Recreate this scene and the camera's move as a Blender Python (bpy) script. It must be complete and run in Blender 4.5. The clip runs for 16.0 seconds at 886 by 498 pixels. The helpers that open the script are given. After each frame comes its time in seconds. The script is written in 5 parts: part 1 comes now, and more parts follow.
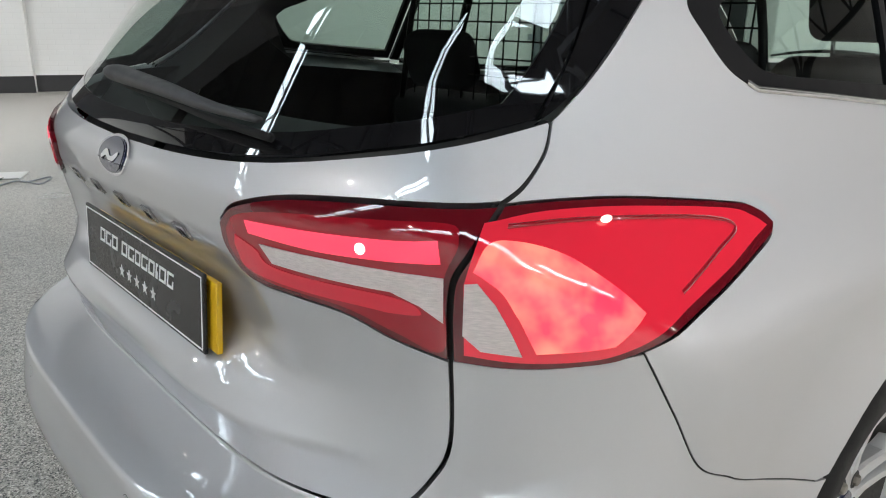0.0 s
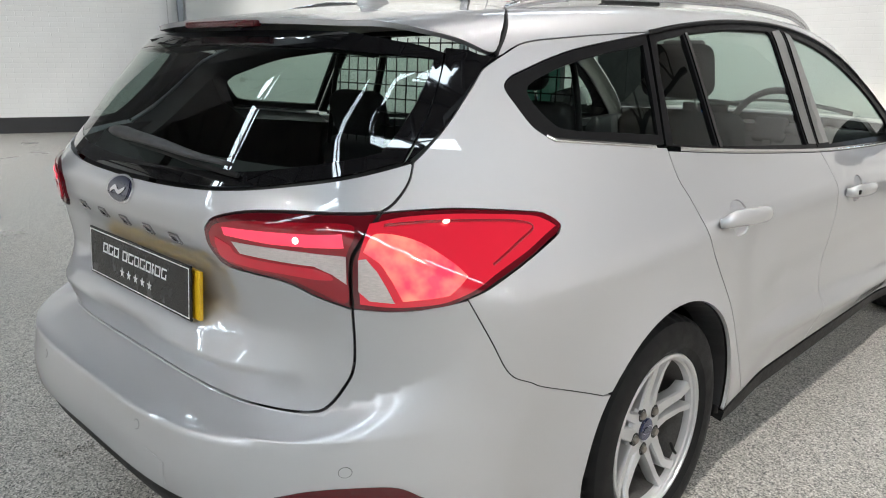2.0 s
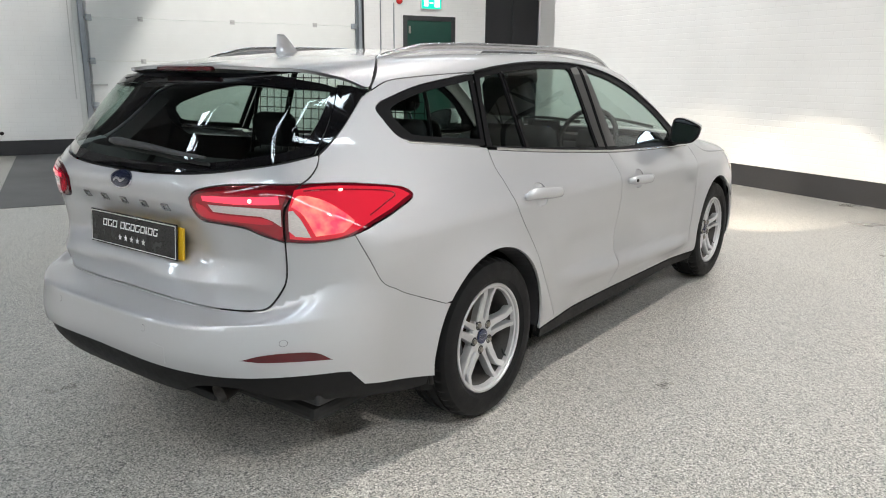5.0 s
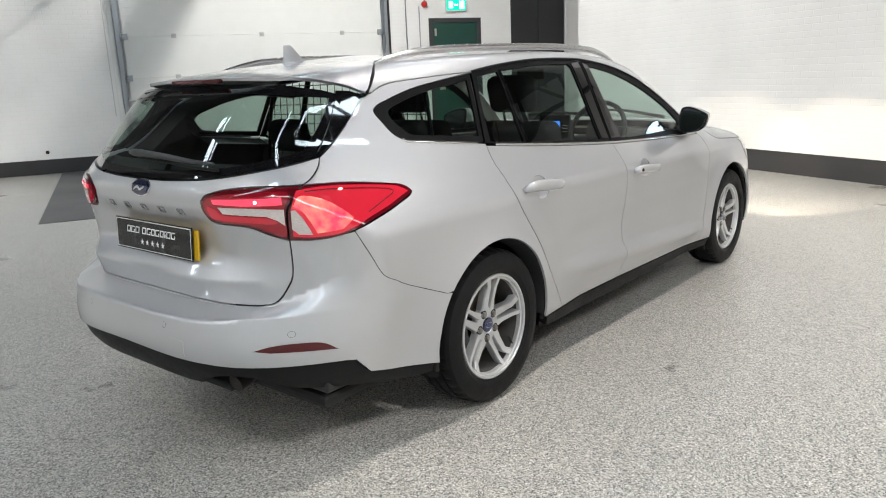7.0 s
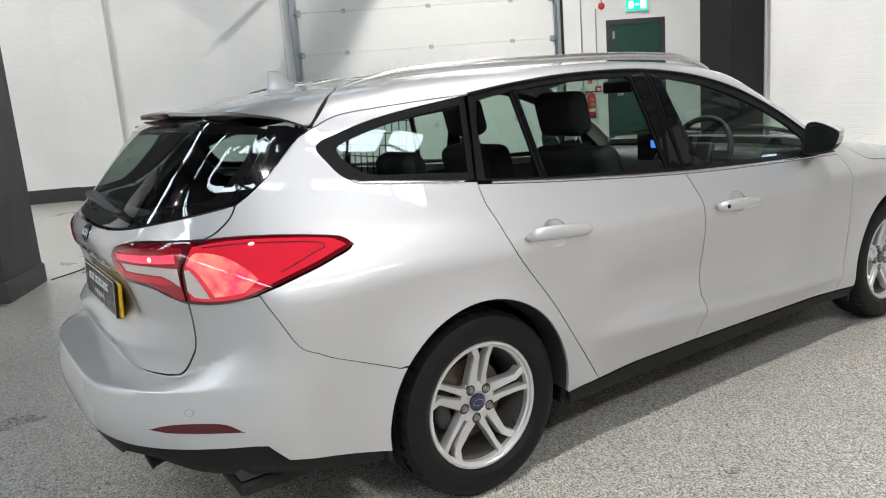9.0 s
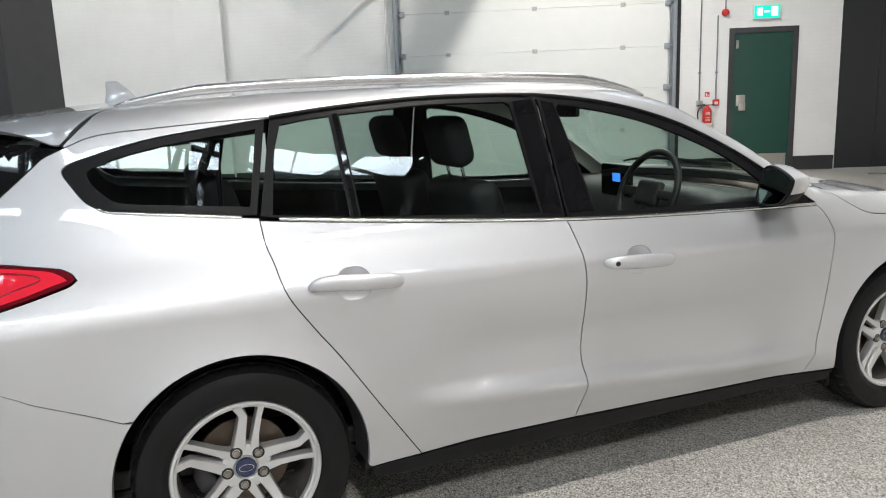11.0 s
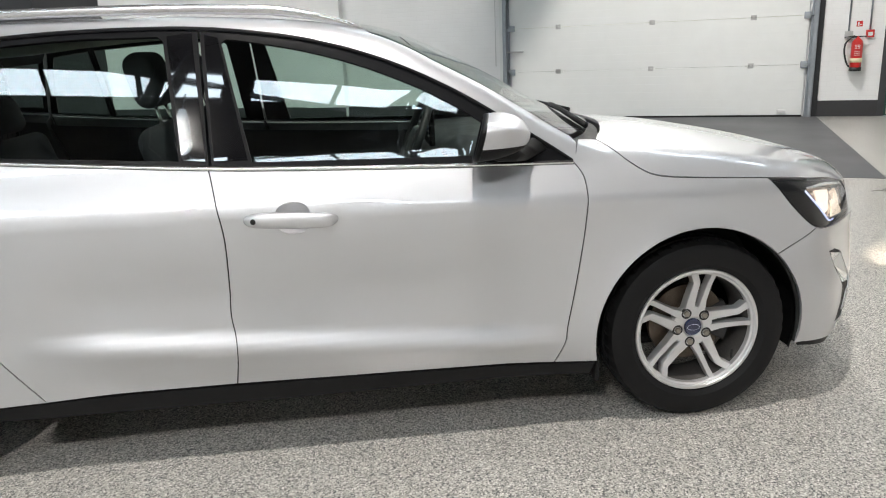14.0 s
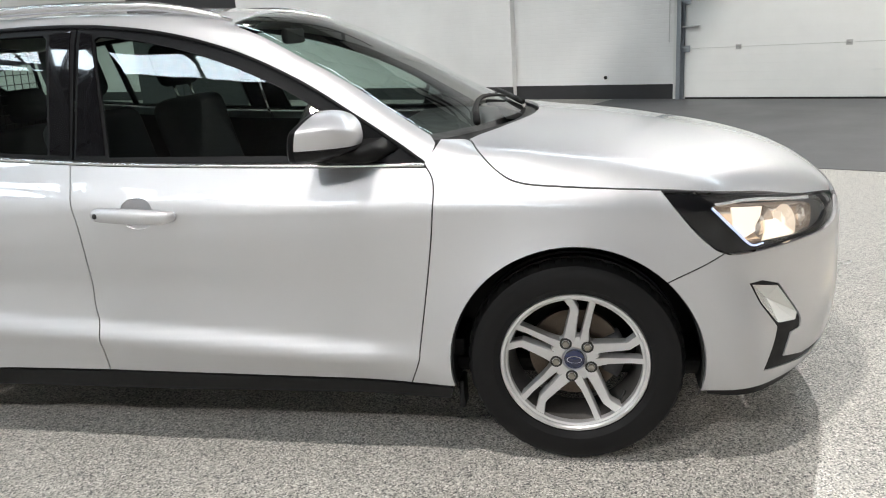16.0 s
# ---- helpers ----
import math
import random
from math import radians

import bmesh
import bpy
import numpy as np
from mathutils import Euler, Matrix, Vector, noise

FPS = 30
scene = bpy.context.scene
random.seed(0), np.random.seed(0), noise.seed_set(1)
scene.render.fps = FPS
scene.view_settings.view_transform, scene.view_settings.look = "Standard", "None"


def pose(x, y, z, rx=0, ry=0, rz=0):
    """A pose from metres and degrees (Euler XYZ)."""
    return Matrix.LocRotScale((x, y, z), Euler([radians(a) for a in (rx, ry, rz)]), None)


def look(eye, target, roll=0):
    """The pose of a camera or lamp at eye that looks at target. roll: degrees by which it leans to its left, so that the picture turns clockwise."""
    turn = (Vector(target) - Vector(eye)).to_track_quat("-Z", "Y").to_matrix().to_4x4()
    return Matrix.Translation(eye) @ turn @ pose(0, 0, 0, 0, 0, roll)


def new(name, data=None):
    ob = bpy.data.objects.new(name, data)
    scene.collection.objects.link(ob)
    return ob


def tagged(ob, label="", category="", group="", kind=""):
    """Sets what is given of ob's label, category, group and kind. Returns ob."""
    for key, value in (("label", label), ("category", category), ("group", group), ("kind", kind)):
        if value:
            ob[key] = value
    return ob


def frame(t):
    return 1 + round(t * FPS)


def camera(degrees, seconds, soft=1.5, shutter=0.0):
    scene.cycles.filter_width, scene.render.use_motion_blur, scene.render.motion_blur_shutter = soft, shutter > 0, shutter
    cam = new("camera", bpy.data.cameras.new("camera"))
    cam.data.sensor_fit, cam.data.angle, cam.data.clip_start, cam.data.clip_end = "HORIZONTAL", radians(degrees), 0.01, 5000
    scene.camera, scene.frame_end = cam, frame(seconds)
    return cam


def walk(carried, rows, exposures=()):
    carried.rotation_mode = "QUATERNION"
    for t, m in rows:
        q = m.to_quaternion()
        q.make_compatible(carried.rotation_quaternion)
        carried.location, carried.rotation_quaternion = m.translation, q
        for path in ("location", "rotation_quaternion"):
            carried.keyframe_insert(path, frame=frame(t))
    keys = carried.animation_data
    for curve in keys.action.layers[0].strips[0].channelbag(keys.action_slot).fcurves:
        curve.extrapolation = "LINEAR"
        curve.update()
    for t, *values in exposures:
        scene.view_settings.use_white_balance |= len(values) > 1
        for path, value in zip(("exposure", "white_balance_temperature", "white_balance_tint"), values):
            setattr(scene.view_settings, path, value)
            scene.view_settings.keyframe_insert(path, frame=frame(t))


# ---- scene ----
from mathutils.geometry import delaunay_2d_cdt

cam = camera(61.2, 16.0, soft=1.05)
PATH = [
    (0, (1.233, -1.365, 1.207), (-0.208, -0.118, 0.6), 0.5),
    (0.5, (1.3, -1.347, 1.189), (-0.142, -0.097, 0.59), 0.4),
    (1, (1.418, -1.423, 1.21), (0.006, -0.131, 0.629), 0.5),
    (1.5, (1.557, -1.553, 1.253), (0.182, -0.212, 0.698), 0.5),
    (2, (1.693, -1.676, 1.295), (0.343, -0.294, 0.781), 0.5),
    (2.5, (1.846, -1.782, 1.315), (0.506, -0.375, 0.841), 0.2),
    (3, (1.984, -1.896, 1.325), (0.663, -0.461, 0.883), 0.1),
    (3.5, (2.1, -2.033, 1.331), (0.826, -0.555, 0.891), 0.3),
    (4, (2.206, -2.192, 1.326), (0.998, -0.663, 0.876), 0.5),
    (4.5, (2.301, -2.339, 1.338), (1.137, -0.778, 0.882), 0.5),
    (7, (2.589, -2.37, 1.336), (1.334, -0.88, 0.884), -2.5),
    (7.5, (2.601, -2.17, 1.36), (1.292, -0.724, 0.917), -3.1),
    (8, (2.657, -1.936, 1.345), (1.243, -0.589, 0.909), -3.7),
    (8.5, (2.732, -1.665, 1.363), (1.193, -0.46, 0.938), -4.4),
    (9, (2.765, -1.38, 1.354), (1.132, -0.299, 0.948), -4.5),
    (9.5, (2.809, -1.09, 1.367), (1.134, -0.071, 0.969), -3.8),
    (9.7, (2.831, -0.976, 1.371), (1.142, 0.02, 0.976), -3.4),
    (11.8, (3.064, 0.259, 1.354), (1.182, 0.801, 0.948), -2.2),
    (12, (3.087, 0.371, 1.343), (1.196, 0.871, 0.924), -2.3),
    (12.5, (3.155, 0.671, 1.321), (1.25, 1.063, 0.857), -2.8),
    (13, (3.177, 0.98, 1.306), (1.275, 1.335, 0.799), -3.2),
    (13.5, (3.164, 1.294, 1.295), (1.261, 1.61, 0.767), -3.2),
    (14, (3.153, 1.582, 1.306), (1.235, 1.79, 0.779), -2.4),
    (14.5, (3.132, 1.88, 1.297), (1.204, 1.911, 0.766), -2.4),
    (15, (3.08, 2.166, 1.297), (1.162, 2.007, 0.754), -2.9),
    (15.5, (2.997, 2.457, 1.285), (1.094, 2.188, 0.733), -3.3),
    (16, (2.917, 2.744, 1.288), (1.034, 2.364, 0.734), -3.9),
]
walk(cam, [(t, look(eye, target, roll)) for t, eye, target, roll in PATH])


# ---- world and light ----
ROOM = pose(0, 0, 0, 0, 0, -26.36)  # the hall stands askew to the car: its x runs away from the roller door, its y along it
world = bpy.data.worlds.new("world")
scene.world = world
world.use_nodes = True
sky = world.node_tree.nodes.new("ShaderNodeTexSky")
sky.sky_type, sky.sun_disc, sky.sun_elevation, sky.sun_rotation = "NISHITA", False, radians(40), radians(120)
world.node_tree.links.new(sky.outputs[0], world.node_tree.nodes["Background"].inputs[0])
world.node_tree.nodes["Background"].inputs[1].default_value = .1
EAVES, HIGH = 4.9, 6.0
ROOFLIGHT = 14.  # brightness of the daylit roof sheets
BEAM_WATTS = 240.
# the last lamp, at y 10.5, is added fill for the north-east recess walls
BAYS = [(x, y, 265 * a * b) for y, a in ((-13.5, .5), (-5.5, .5), (2.5, 1.12)) for x, b in ((-7.2, 1.2), (.78, .75), (6.7, 1.1))] + [(6.7, 10.5, 330)]
for x, y, watts in BAYS:
    data = bpy.data.lights.new("high_bay", "AREA")
    data.shape, data.size, data.energy, data.color = "DISK", .14, watts, (1, .95, .90)
    lamp = new("high_bay_light", data)
    lamp.matrix_basis = ROOM @ pose(x, y, HIGH - .02)
for x in (-.60, .60):
    data = bpy.data.lights.new("low_beam", "SPOT")
    data.energy, data.spot_size, data.spot_blend, data.shadow_soft_size, data.color = BEAM_WATTS, radians(44), .3, .03, (1, .86, .68)
    lamp = new("low_beam_light", data)
    lamp.matrix_basis = look((x, 3.60, .66), (x * 1.2, 8.0, -.62))


# ---- materials ----
def node(nt, kind, **put):
    n = nt.nodes.new(kind)
    for k, v in put.items():
        if k in n.inputs:
            n.inputs[k].default_value = v
    return n


def material(name, colour, rough=.5, metal=0., **more):
    m = bpy.data.materials.new(name)
    m.use_nodes = True
    b = m.node_tree.nodes["Principled BSDF"]
    b.inputs["Base Color"].default_value = (*colour, 1)
    b.inputs["Roughness"].default_value = rough
    b.inputs["Metallic"].default_value = metal
    for k, v in more.items():
        b.inputs[k.replace("_", " ")].default_value = v
    return m


def vary(m, scale, amount, rough=0., bump=0., detail=6., dist=.002, stretch=(1, 1, 1)):
    """Breaks up a material's colour, gloss and relief with two sizes of noise in object space."""
    nt = m.node_tree
    b = nt.nodes["Principled BSDF"]
    co = nt.nodes.new("ShaderNodeTexCoord")
    mp = nt.nodes.new("ShaderNodeMapping")
    mp.inputs["Scale"].default_value = stretch
    nt.links.new(co.outputs["Object"], mp.inputs["Vector"])
    big = node(nt, "ShaderNodeTexNoise", Scale=scale, Detail=detail)
    small = node(nt, "ShaderNodeTexNoise", Scale=scale * 14, Detail=4.)
    for t in (big, small):
        nt.links.new(mp.outputs[0], t.inputs["Vector"])
    mix = nt.nodes.new("ShaderNodeMath")
    mix.operation = "ADD"
    nt.links.new(big.outputs[0], mix.inputs[0])
    nt.links.new(small.outputs[0], mix.inputs[1])
    base = tuple(b.inputs["Base Color"].default_value)
    ramp = nt.nodes.new("ShaderNodeMapRange")
    for k, v in (("From Min", .6), ("From Max", 1.4), ("To Min", 1 - amount), ("To Max", 1 + amount)):
        ramp.inputs[k].default_value = v
    nt.links.new(mix.outputs[0], ramp.inputs[0])
    mul = nt.nodes.new("ShaderNodeVectorMath")
    mul.operation = "SCALE"
    mul.inputs[0].default_value = base[:3]
    nt.links.new(ramp.outputs[0], mul.inputs["Scale"])
    nt.links.new(mul.outputs[0], b.inputs["Base Color"])
    if rough:
        r = nt.nodes.new("ShaderNodeMapRange")
        r0 = b.inputs["Roughness"].default_value
        for k, v in (("From Min", .3), ("From Max", .7), ("To Min", r0 - rough), ("To Max", r0 + rough)):
            r.inputs[k].default_value = v
        nt.links.new(big.outputs[0], r.inputs[0])
        nt.links.new(r.outputs[0], b.inputs["Roughness"])
    if bump:
        bp = node(nt, "ShaderNodeBump", Strength=bump, Distance=dist)
        nt.links.new(mix.outputs[0], bp.inputs["Height"])
        nt.links.new(bp.outputs[0], b.inputs["Normal"])
    return m


def paint():
    """Silver metallic lacquer: fine flakes under a clear coat."""
    m = material("silver_paint", (.595, .60, .62), .49, .80)
    nt = m.node_tree
    b = nt.nodes["Principled BSDF"]
    co = nt.nodes.new("ShaderNodeTexCoord")
    cells = node(nt, "ShaderNodeTexVoronoi", Scale=1400.)
    nt.links.new(co.outputs["Object"], cells.inputs["Vector"])
    r = nt.nodes.new("ShaderNodeMapRange")
    for k, v in (("To Min", .43), ("To Max", .56)):
        r.inputs[k].default_value = v
    nt.links.new(cells.outputs["Color"], r.inputs[0])
    nt.links.new(r.outputs[0], b.inputs["Roughness"])
    # orange peel: the coat's faint waviness
    peel = node(nt, "ShaderNodeTexNoise", Scale=160., Detail=1.)
    nt.links.new(co.outputs["Object"], peel.inputs["Vector"])
    wave = node(nt, "ShaderNodeBump", Strength=.02, Distance=.0004)
    nt.links.new(peel.outputs[0], wave.inputs["Height"])
    # the clear coat: a mirror layer that grows towards grazing angles
    face = node(nt, "ShaderNodeLayerWeight", Blend=.5)
    power = nt.nodes.new("ShaderNodeMath")
    power.operation = "POWER"
    power.inputs[1].default_value = 4.5
    nt.links.new(face.outputs["Facing"], power.inputs[0])
    fac = nt.nodes.new("ShaderNodeMath")
    fac.operation = "MULTIPLY_ADD"
    fac.inputs[1].default_value, fac.inputs[2].default_value = .85, .095
    nt.links.new(power.outputs[0], fac.inputs[0])
    gloss = node(nt, "ShaderNodeBsdfGlossy", Color=(1, 1, 1, 1), Roughness=.015)
    nt.links.new(wave.outputs[0], gloss.inputs["Normal"])
    mix = nt.nodes.new("ShaderNodeMixShader")
    nt.links.new(fac.outputs[0], mix.inputs[0])
    nt.links.new(b.outputs[0], mix.inputs[1])
    nt.links.new(gloss.outputs[0], mix.inputs[2])
    nt.links.new(mix.outputs[0], nt.nodes["Material Output"].inputs[0])
    return m


def pane(name, tint, rough=0., base=.07):
    """Thin tinted glass: what is behind shows through, and the surface mirrors by its angle."""
    m = bpy.data.materials.new(name)
    m.use_nodes = True
    nt = m.node_tree
    nt.nodes.remove(nt.nodes["Principled BSDF"])
    clear = node(nt, "ShaderNodeBsdfTransparent", Color=(*tint, 1))
    gloss = node(nt, "ShaderNodeBsdfGlossy", Color=(1, 1, 1, 1), Roughness=rough)
    face = node(nt, "ShaderNodeLayerWeight", Blend=.5)
    power = nt.nodes.new("ShaderNodeMath")
    power.operation = "POWER"
    power.inputs[1].default_value = 5.
    nt.links.new(face.outputs["Facing"], power.inputs[0])
    fr = nt.nodes.new("ShaderNodeMath")
    fr.operation = "MULTIPLY_ADD"
    fr.inputs[1].default_value, fr.inputs[2].default_value = .93, base
    nt.links.new(power.outputs[0], fr.inputs[0])
    mix = nt.nodes.new("ShaderNodeMixShader")
    nt.links.new(fr.outputs[0], mix.inputs[0])
    nt.links.new(clear.outputs[0], mix.inputs[1])
    nt.links.new(gloss.outputs[0], mix.inputs[2])
    nt.links.new(mix.outputs[0], nt.nodes["Material Output"].inputs[0])
    return m


def glow(name, colour, strength, base=None, rough=.3):
    return material(name, base or colour, rough, Emission_Color=(*colour, 1), Emission_Strength=strength)


def epoxy_floor():
    """Cast floor of small grey, buff, white and dark flakes under a clear seal."""
    m = material("flake_floor", (.4, .38, .35), .34, Coat_Weight=.25, Coat_Roughness=.18)
    nt = m.node_tree
    b = nt.nodes["Principled BSDF"]
    co = nt.nodes.new("ShaderNodeTexCoord")
    chips = node(nt, "ShaderNodeTexVoronoi", Scale=225.)
    fine = node(nt, "ShaderNodeTexVoronoi", Scale=600.)
    wide = node(nt, "ShaderNodeTexNoise", Scale=1.3, Detail=5.)
    for t in (chips, fine, wide):
        nt.links.new(co.outputs["Object"], t.inputs["Vector"])
    sep = nt.nodes.new("ShaderNodeSeparateColor")
    nt.links.new(chips.outputs["Color"], sep.inputs[0])
    ramp = nt.nodes.new("ShaderNodeValToRGB")
    stops = ((0, (.03, .03, .035)), (.15, (.16, .155, .147)), (.36, (.35, .335, .305)), (.60, (.47, .45, .41)), (.80, (.58, .555, .51)), (1, (.82, .80, .76)))
    cr = ramp.color_ramp
    while len(cr.elements) < len(stops):
        cr.elements.new(.5)
    for e, (p, c) in zip(cr.elements, stops):
        e.position, e.color = p, (*c, 1)
    nt.links.new(sep.outputs[0], ramp.inputs[0])
    sep2 = nt.nodes.new("ShaderNodeSeparateColor")
    nt.links.new(fine.outputs["Color"], sep2.inputs[0])
    k = nt.nodes.new("ShaderNodeMapRange")
    for key, v in (("To Min", .78), ("To Max", 1.2)):
        k.inputs[key].default_value = v
    nt.links.new(sep2.outputs[0], k.inputs[0])
    w = nt.nodes.new("ShaderNodeMapRange")
    for key, v in (("From Min", .3), ("From Max", .7), ("To Min", .92), ("To Max", 1.08)):
        w.inputs[key].default_value = v
    nt.links.new(wide.outputs[0], w.inputs[0])
    a = nt.nodes.new("ShaderNodeMath")
    a.operation = "MULTIPLY"
    nt.links.new(k.outputs[0], a.inputs[0])
    nt.links.new(w.outputs[0], a.inputs[1])
    mul = nt.nodes.new("ShaderNodeVectorMath")
    mul.operation = "SCALE"
    nt.links.new(ramp.outputs[0], mul.inputs[0])
    nt.links.new(a.outputs[0], mul.inputs["Scale"])
    nt.links.new(mul.outputs[0], b.inputs["Base Color"])
    rr = nt.nodes.new("ShaderNodeMapRange")
    for key, v in (("From Min", .3), ("From Max", .7), ("To Min", .26), ("To Max", .42)):
        rr.inputs[key].default_value = v
    nt.links.new(wide.outputs[0], rr.inputs[0])
    nt.links.new(rr.outputs[0], b.inputs["Roughness"])
    bp = node(nt, "ShaderNodeBump", Strength=.25, Distance=.001)
    nt.links.new(sep.outputs[1], bp.inputs["Height"])
    nt.links.new(bp.outputs[0], b.inputs["Normal"])
    return m


def brick_paint(name, colour):
    """Painted brickwork: courses and joints that only just show through the coats of paint."""
    m = material(name, colour, .55)
    nt = m.node_tree
    b = nt.nodes["Principled BSDF"]
    co = nt.nodes.new("ShaderNodeTexCoord")
    sep = nt.nodes.new("ShaderNodeSeparateXYZ")
    nt.links.new(co.outputs["Object"], sep.inputs[0])
    add = nt.nodes.new("ShaderNodeMath")
    add.operation = "ADD"
    nt.links.new(sep.outputs[0], add.inputs[0])
    nt.links.new(sep.outputs[1], add.inputs[1])
    com = nt.nodes.new("ShaderNodeCombineXYZ")
    nt.links.new(add.outputs[0], com.inputs[0])
    nt.links.new(sep.outputs[2], com.inputs[1])
    br = node(nt, "ShaderNodeTexBrick", Scale=1., Color1=(1, 1, 1, 1), Color2=(.8, .8, .8, 1), Mortar=(0, 0, 0, 1))
    br.inputs["Brick Width"].default_value = .225
    br.inputs["Row Height"].default_value = .075
    br.inputs["Mortar Size"].default_value = .006
    br.inputs["Mortar Smooth"].default_value = .8
    nt.links.new(com.outputs[0], br.inputs["Vector"])
    big = node(nt, "ShaderNodeTexNoise", Scale=.9, Detail=7.)
    small = node(nt, "ShaderNodeTexNoise", Scale=34., Detail=5.)
    for t in (big, small):
        nt.links.new(co.outputs["Object"], t.inputs["Vector"])
    r = nt.nodes.new("ShaderNodeMapRange")
    for key, v in (("From Min", .3), ("From Max", .7), ("To Min", .93), ("To Max", 1.04)):
        r.inputs[key].default_value = v
    nt.links.new(big.outputs[0], r.inputs[0])
    j = nt.nodes.new("ShaderNodeMapRange")
    for key, v in (("To Min", .965), ("To Max", 1.)):
        j.inputs[key].default_value = v
    nt.links.new(br.outputs["Color"], j.inputs[0])
    a = nt.nodes.new("ShaderNodeMath")
    a.operation = "MULTIPLY"
    nt.links.new(r.outputs[0], a.inputs[0])
    nt.links.new(j.outputs[0], a.inputs[1])
    mul = nt.nodes.new("ShaderNodeVectorMath")
    mul.operation = "SCALE"
    mul.inputs[0].default_value = colour
    nt.links.new(a.outputs[0], mul.inputs["Scale"])
    nt.links.new(mul.outputs[0], b.inputs["Base Color"])
    hs = nt.nodes.new("ShaderNodeMath")
    hs.operation = "MULTIPLY_ADD"
    hs.inputs[1].default_value = .35
    nt.links.new(small.outputs[0], hs.inputs[0])
    nt.links.new(br.outputs["Color"], hs.inputs[2])
    bp = node(nt, "ShaderNodeBump", Strength=.35, Distance=.004)
    nt.links.new(hs.outputs[0], bp.inputs["Height"])
    nt.links.new(bp.outputs[0], b.inputs["Normal"])
    return m


PAINT = paint()
GLOSS_BLACK = material("gloss_black", (.006, .006, .007), .04, Coat_Weight=1., Coat_Roughness=.01)
TRIM = vary(material("black_plastic", (.007, .007, .0075), .55, Specular_IOR_Level=.25), 40, .15, .05, .25, dist=.0006)
WIPER = vary(material("grey_black_plastic", (.035, .035, .037), .45), 40, .15, .05)
SATIN = vary(material("satin_black_trim", (.006, .006, .007), .42, Specular_IOR_Level=.12), 30, .1, .05)
SEAL = material("rubber_seal", (.006, .006, .006), .7)
CHROME = material("chrome", (.82, .82, .83), .08, 1.)
DARK_CHROME = material("dark_chrome", (.42, .42, .43), .15, 1.)
BRIGHT = material("bright_trim", (.72, .72, .72), .2, 1.)
ALLOY = vary(material("alloy_silver", (.66, .66, .665), .36, .68, Coat_Weight=.3, Coat_Roughness=.15), 20, .05, .05)
RUBBER = vary(material("tyre_rubber", (.007, .007, .0075), .55, Specular_IOR_Level=.22), 25, .25, .08, .3, dist=.001)
STEEL = vary(material("disc_steel", (.11, .085, .065), .45, .6), 18, .35, .1, .2)
CAST = vary(material("caliper_iron", (.055, .055, .058), .6, .4), 30, .3, .1, .3)
CLEAR = pane("window_glass", (.66, .77, .72), base=.065)
SCREEN = pane("windscreen_glass", (.70, .80, .76))
BACKLIGHT = pane("rear_glass", (.50, .59, .55), base=.06)
CABIN = vary(material("cabin_plastic", (.020, .020, .022), .55), 12, .2, .06, .2)
CLOTH = vary(material("seat_cloth", (.020, .021, .023), .9, Specular_IOR_Level=.2), 60, .2, .05, .12, dist=.001)
LINER = vary(material("headliner_cloth", (.55, .54, .50), .95), 30, .06, 0, .2)
RED_LENS = material("red_lens", (.45, .008, .020), .06, Coat_Weight=1., Coat_Roughness=.02, Emission_Color=(1, .045, .085, 1), Emission_Strength=.34)
RED_HOT = material("lit_red_lens", (.55, .02, .05), .08, Coat_Weight=1., Emission_Color=(1, .055, .12, 1), Emission_Strength=.95)
RED_DEEP = material("deep_red_lens", (.17, .004, .010), .06, Coat_Weight=1., Coat_Roughness=.02, Emission_Color=(1, .02, .05, 1), Emission_Strength=.10)
RED_DARK = material("dark_red_rim", (.115, .004, .009), .06, Coat_Weight=1.)
RED_REFLECTOR = material("red_reflector", (.085, .004, .007), .22, Coat_Weight=.35)
# clear lens; its pink cast paints in red light from the lit lenses beside it
LENS = vary(material("ribbed_clear_lens", (.78, .68, .66), .14, .25, Coat_Weight=1.), 90, .25, .05, .6, dist=.002, stretch=(1, 1, 6))
BULB = glow("lit_filament", (1., .62, .52), 2.2)
FACET = material("facet_chrome", (.80, .80, .78), .22, .6, Coat_Weight=1.)
RED_DULL = material("dull_red_lens", (.36, .008, .020), .06, Coat_Weight=1., Coat_Roughness=.02, Emission_Color=(1, .03, .07, 1), Emission_Strength=.20)
CLEAR_PLASTIC = pane("lens_plastic", (.93, .94, .95), base=.035)
HOUSING = material("housing_black", (.004, .004, .005), .35, Specular_IOR_Level=.2)
MIRROR = material("mirror", (.62, .68, .74), .02, 1.)
BLADE = glow("running_light", (.40, .52, 1.), .8, (.7, .75, .85))
WARM = material("lit_lamp_bowl", (.8, .75, .68), .15, .8, Emission_Color=(1, .80, .60, 1), Emission_Strength=.85)
WARM_DIM = material("dim_lamp_bowl", (.8, .75, .68), .15, .8, Emission_Color=(1, .74, .55, 1), Emission_Strength=.14)
BADGE_DARK = material("badge_field", (.02, .028, .07), .1, .3, Coat_Weight=1.)
RAIL = material("satin_aluminium", (.60, .60, .61), .26, .9)
PLATE_BLACK = vary(material("plate_black", (.008, .008, .009), .25), 20, .2, .05)
PLATE_WHITE = material("plate_white", (.80, .80, .80), .4)
PLATE_YELLOW = material("plate_yellow", (.75, .45, .02), .3)
EXHAUST = vary(material("exhaust_steel", (.05, .045, .042), .5, .8), 12, .4, .1, .2)
BLUE_GLOW = glow("display_blue", (.05, .25, 1.), 1.5)


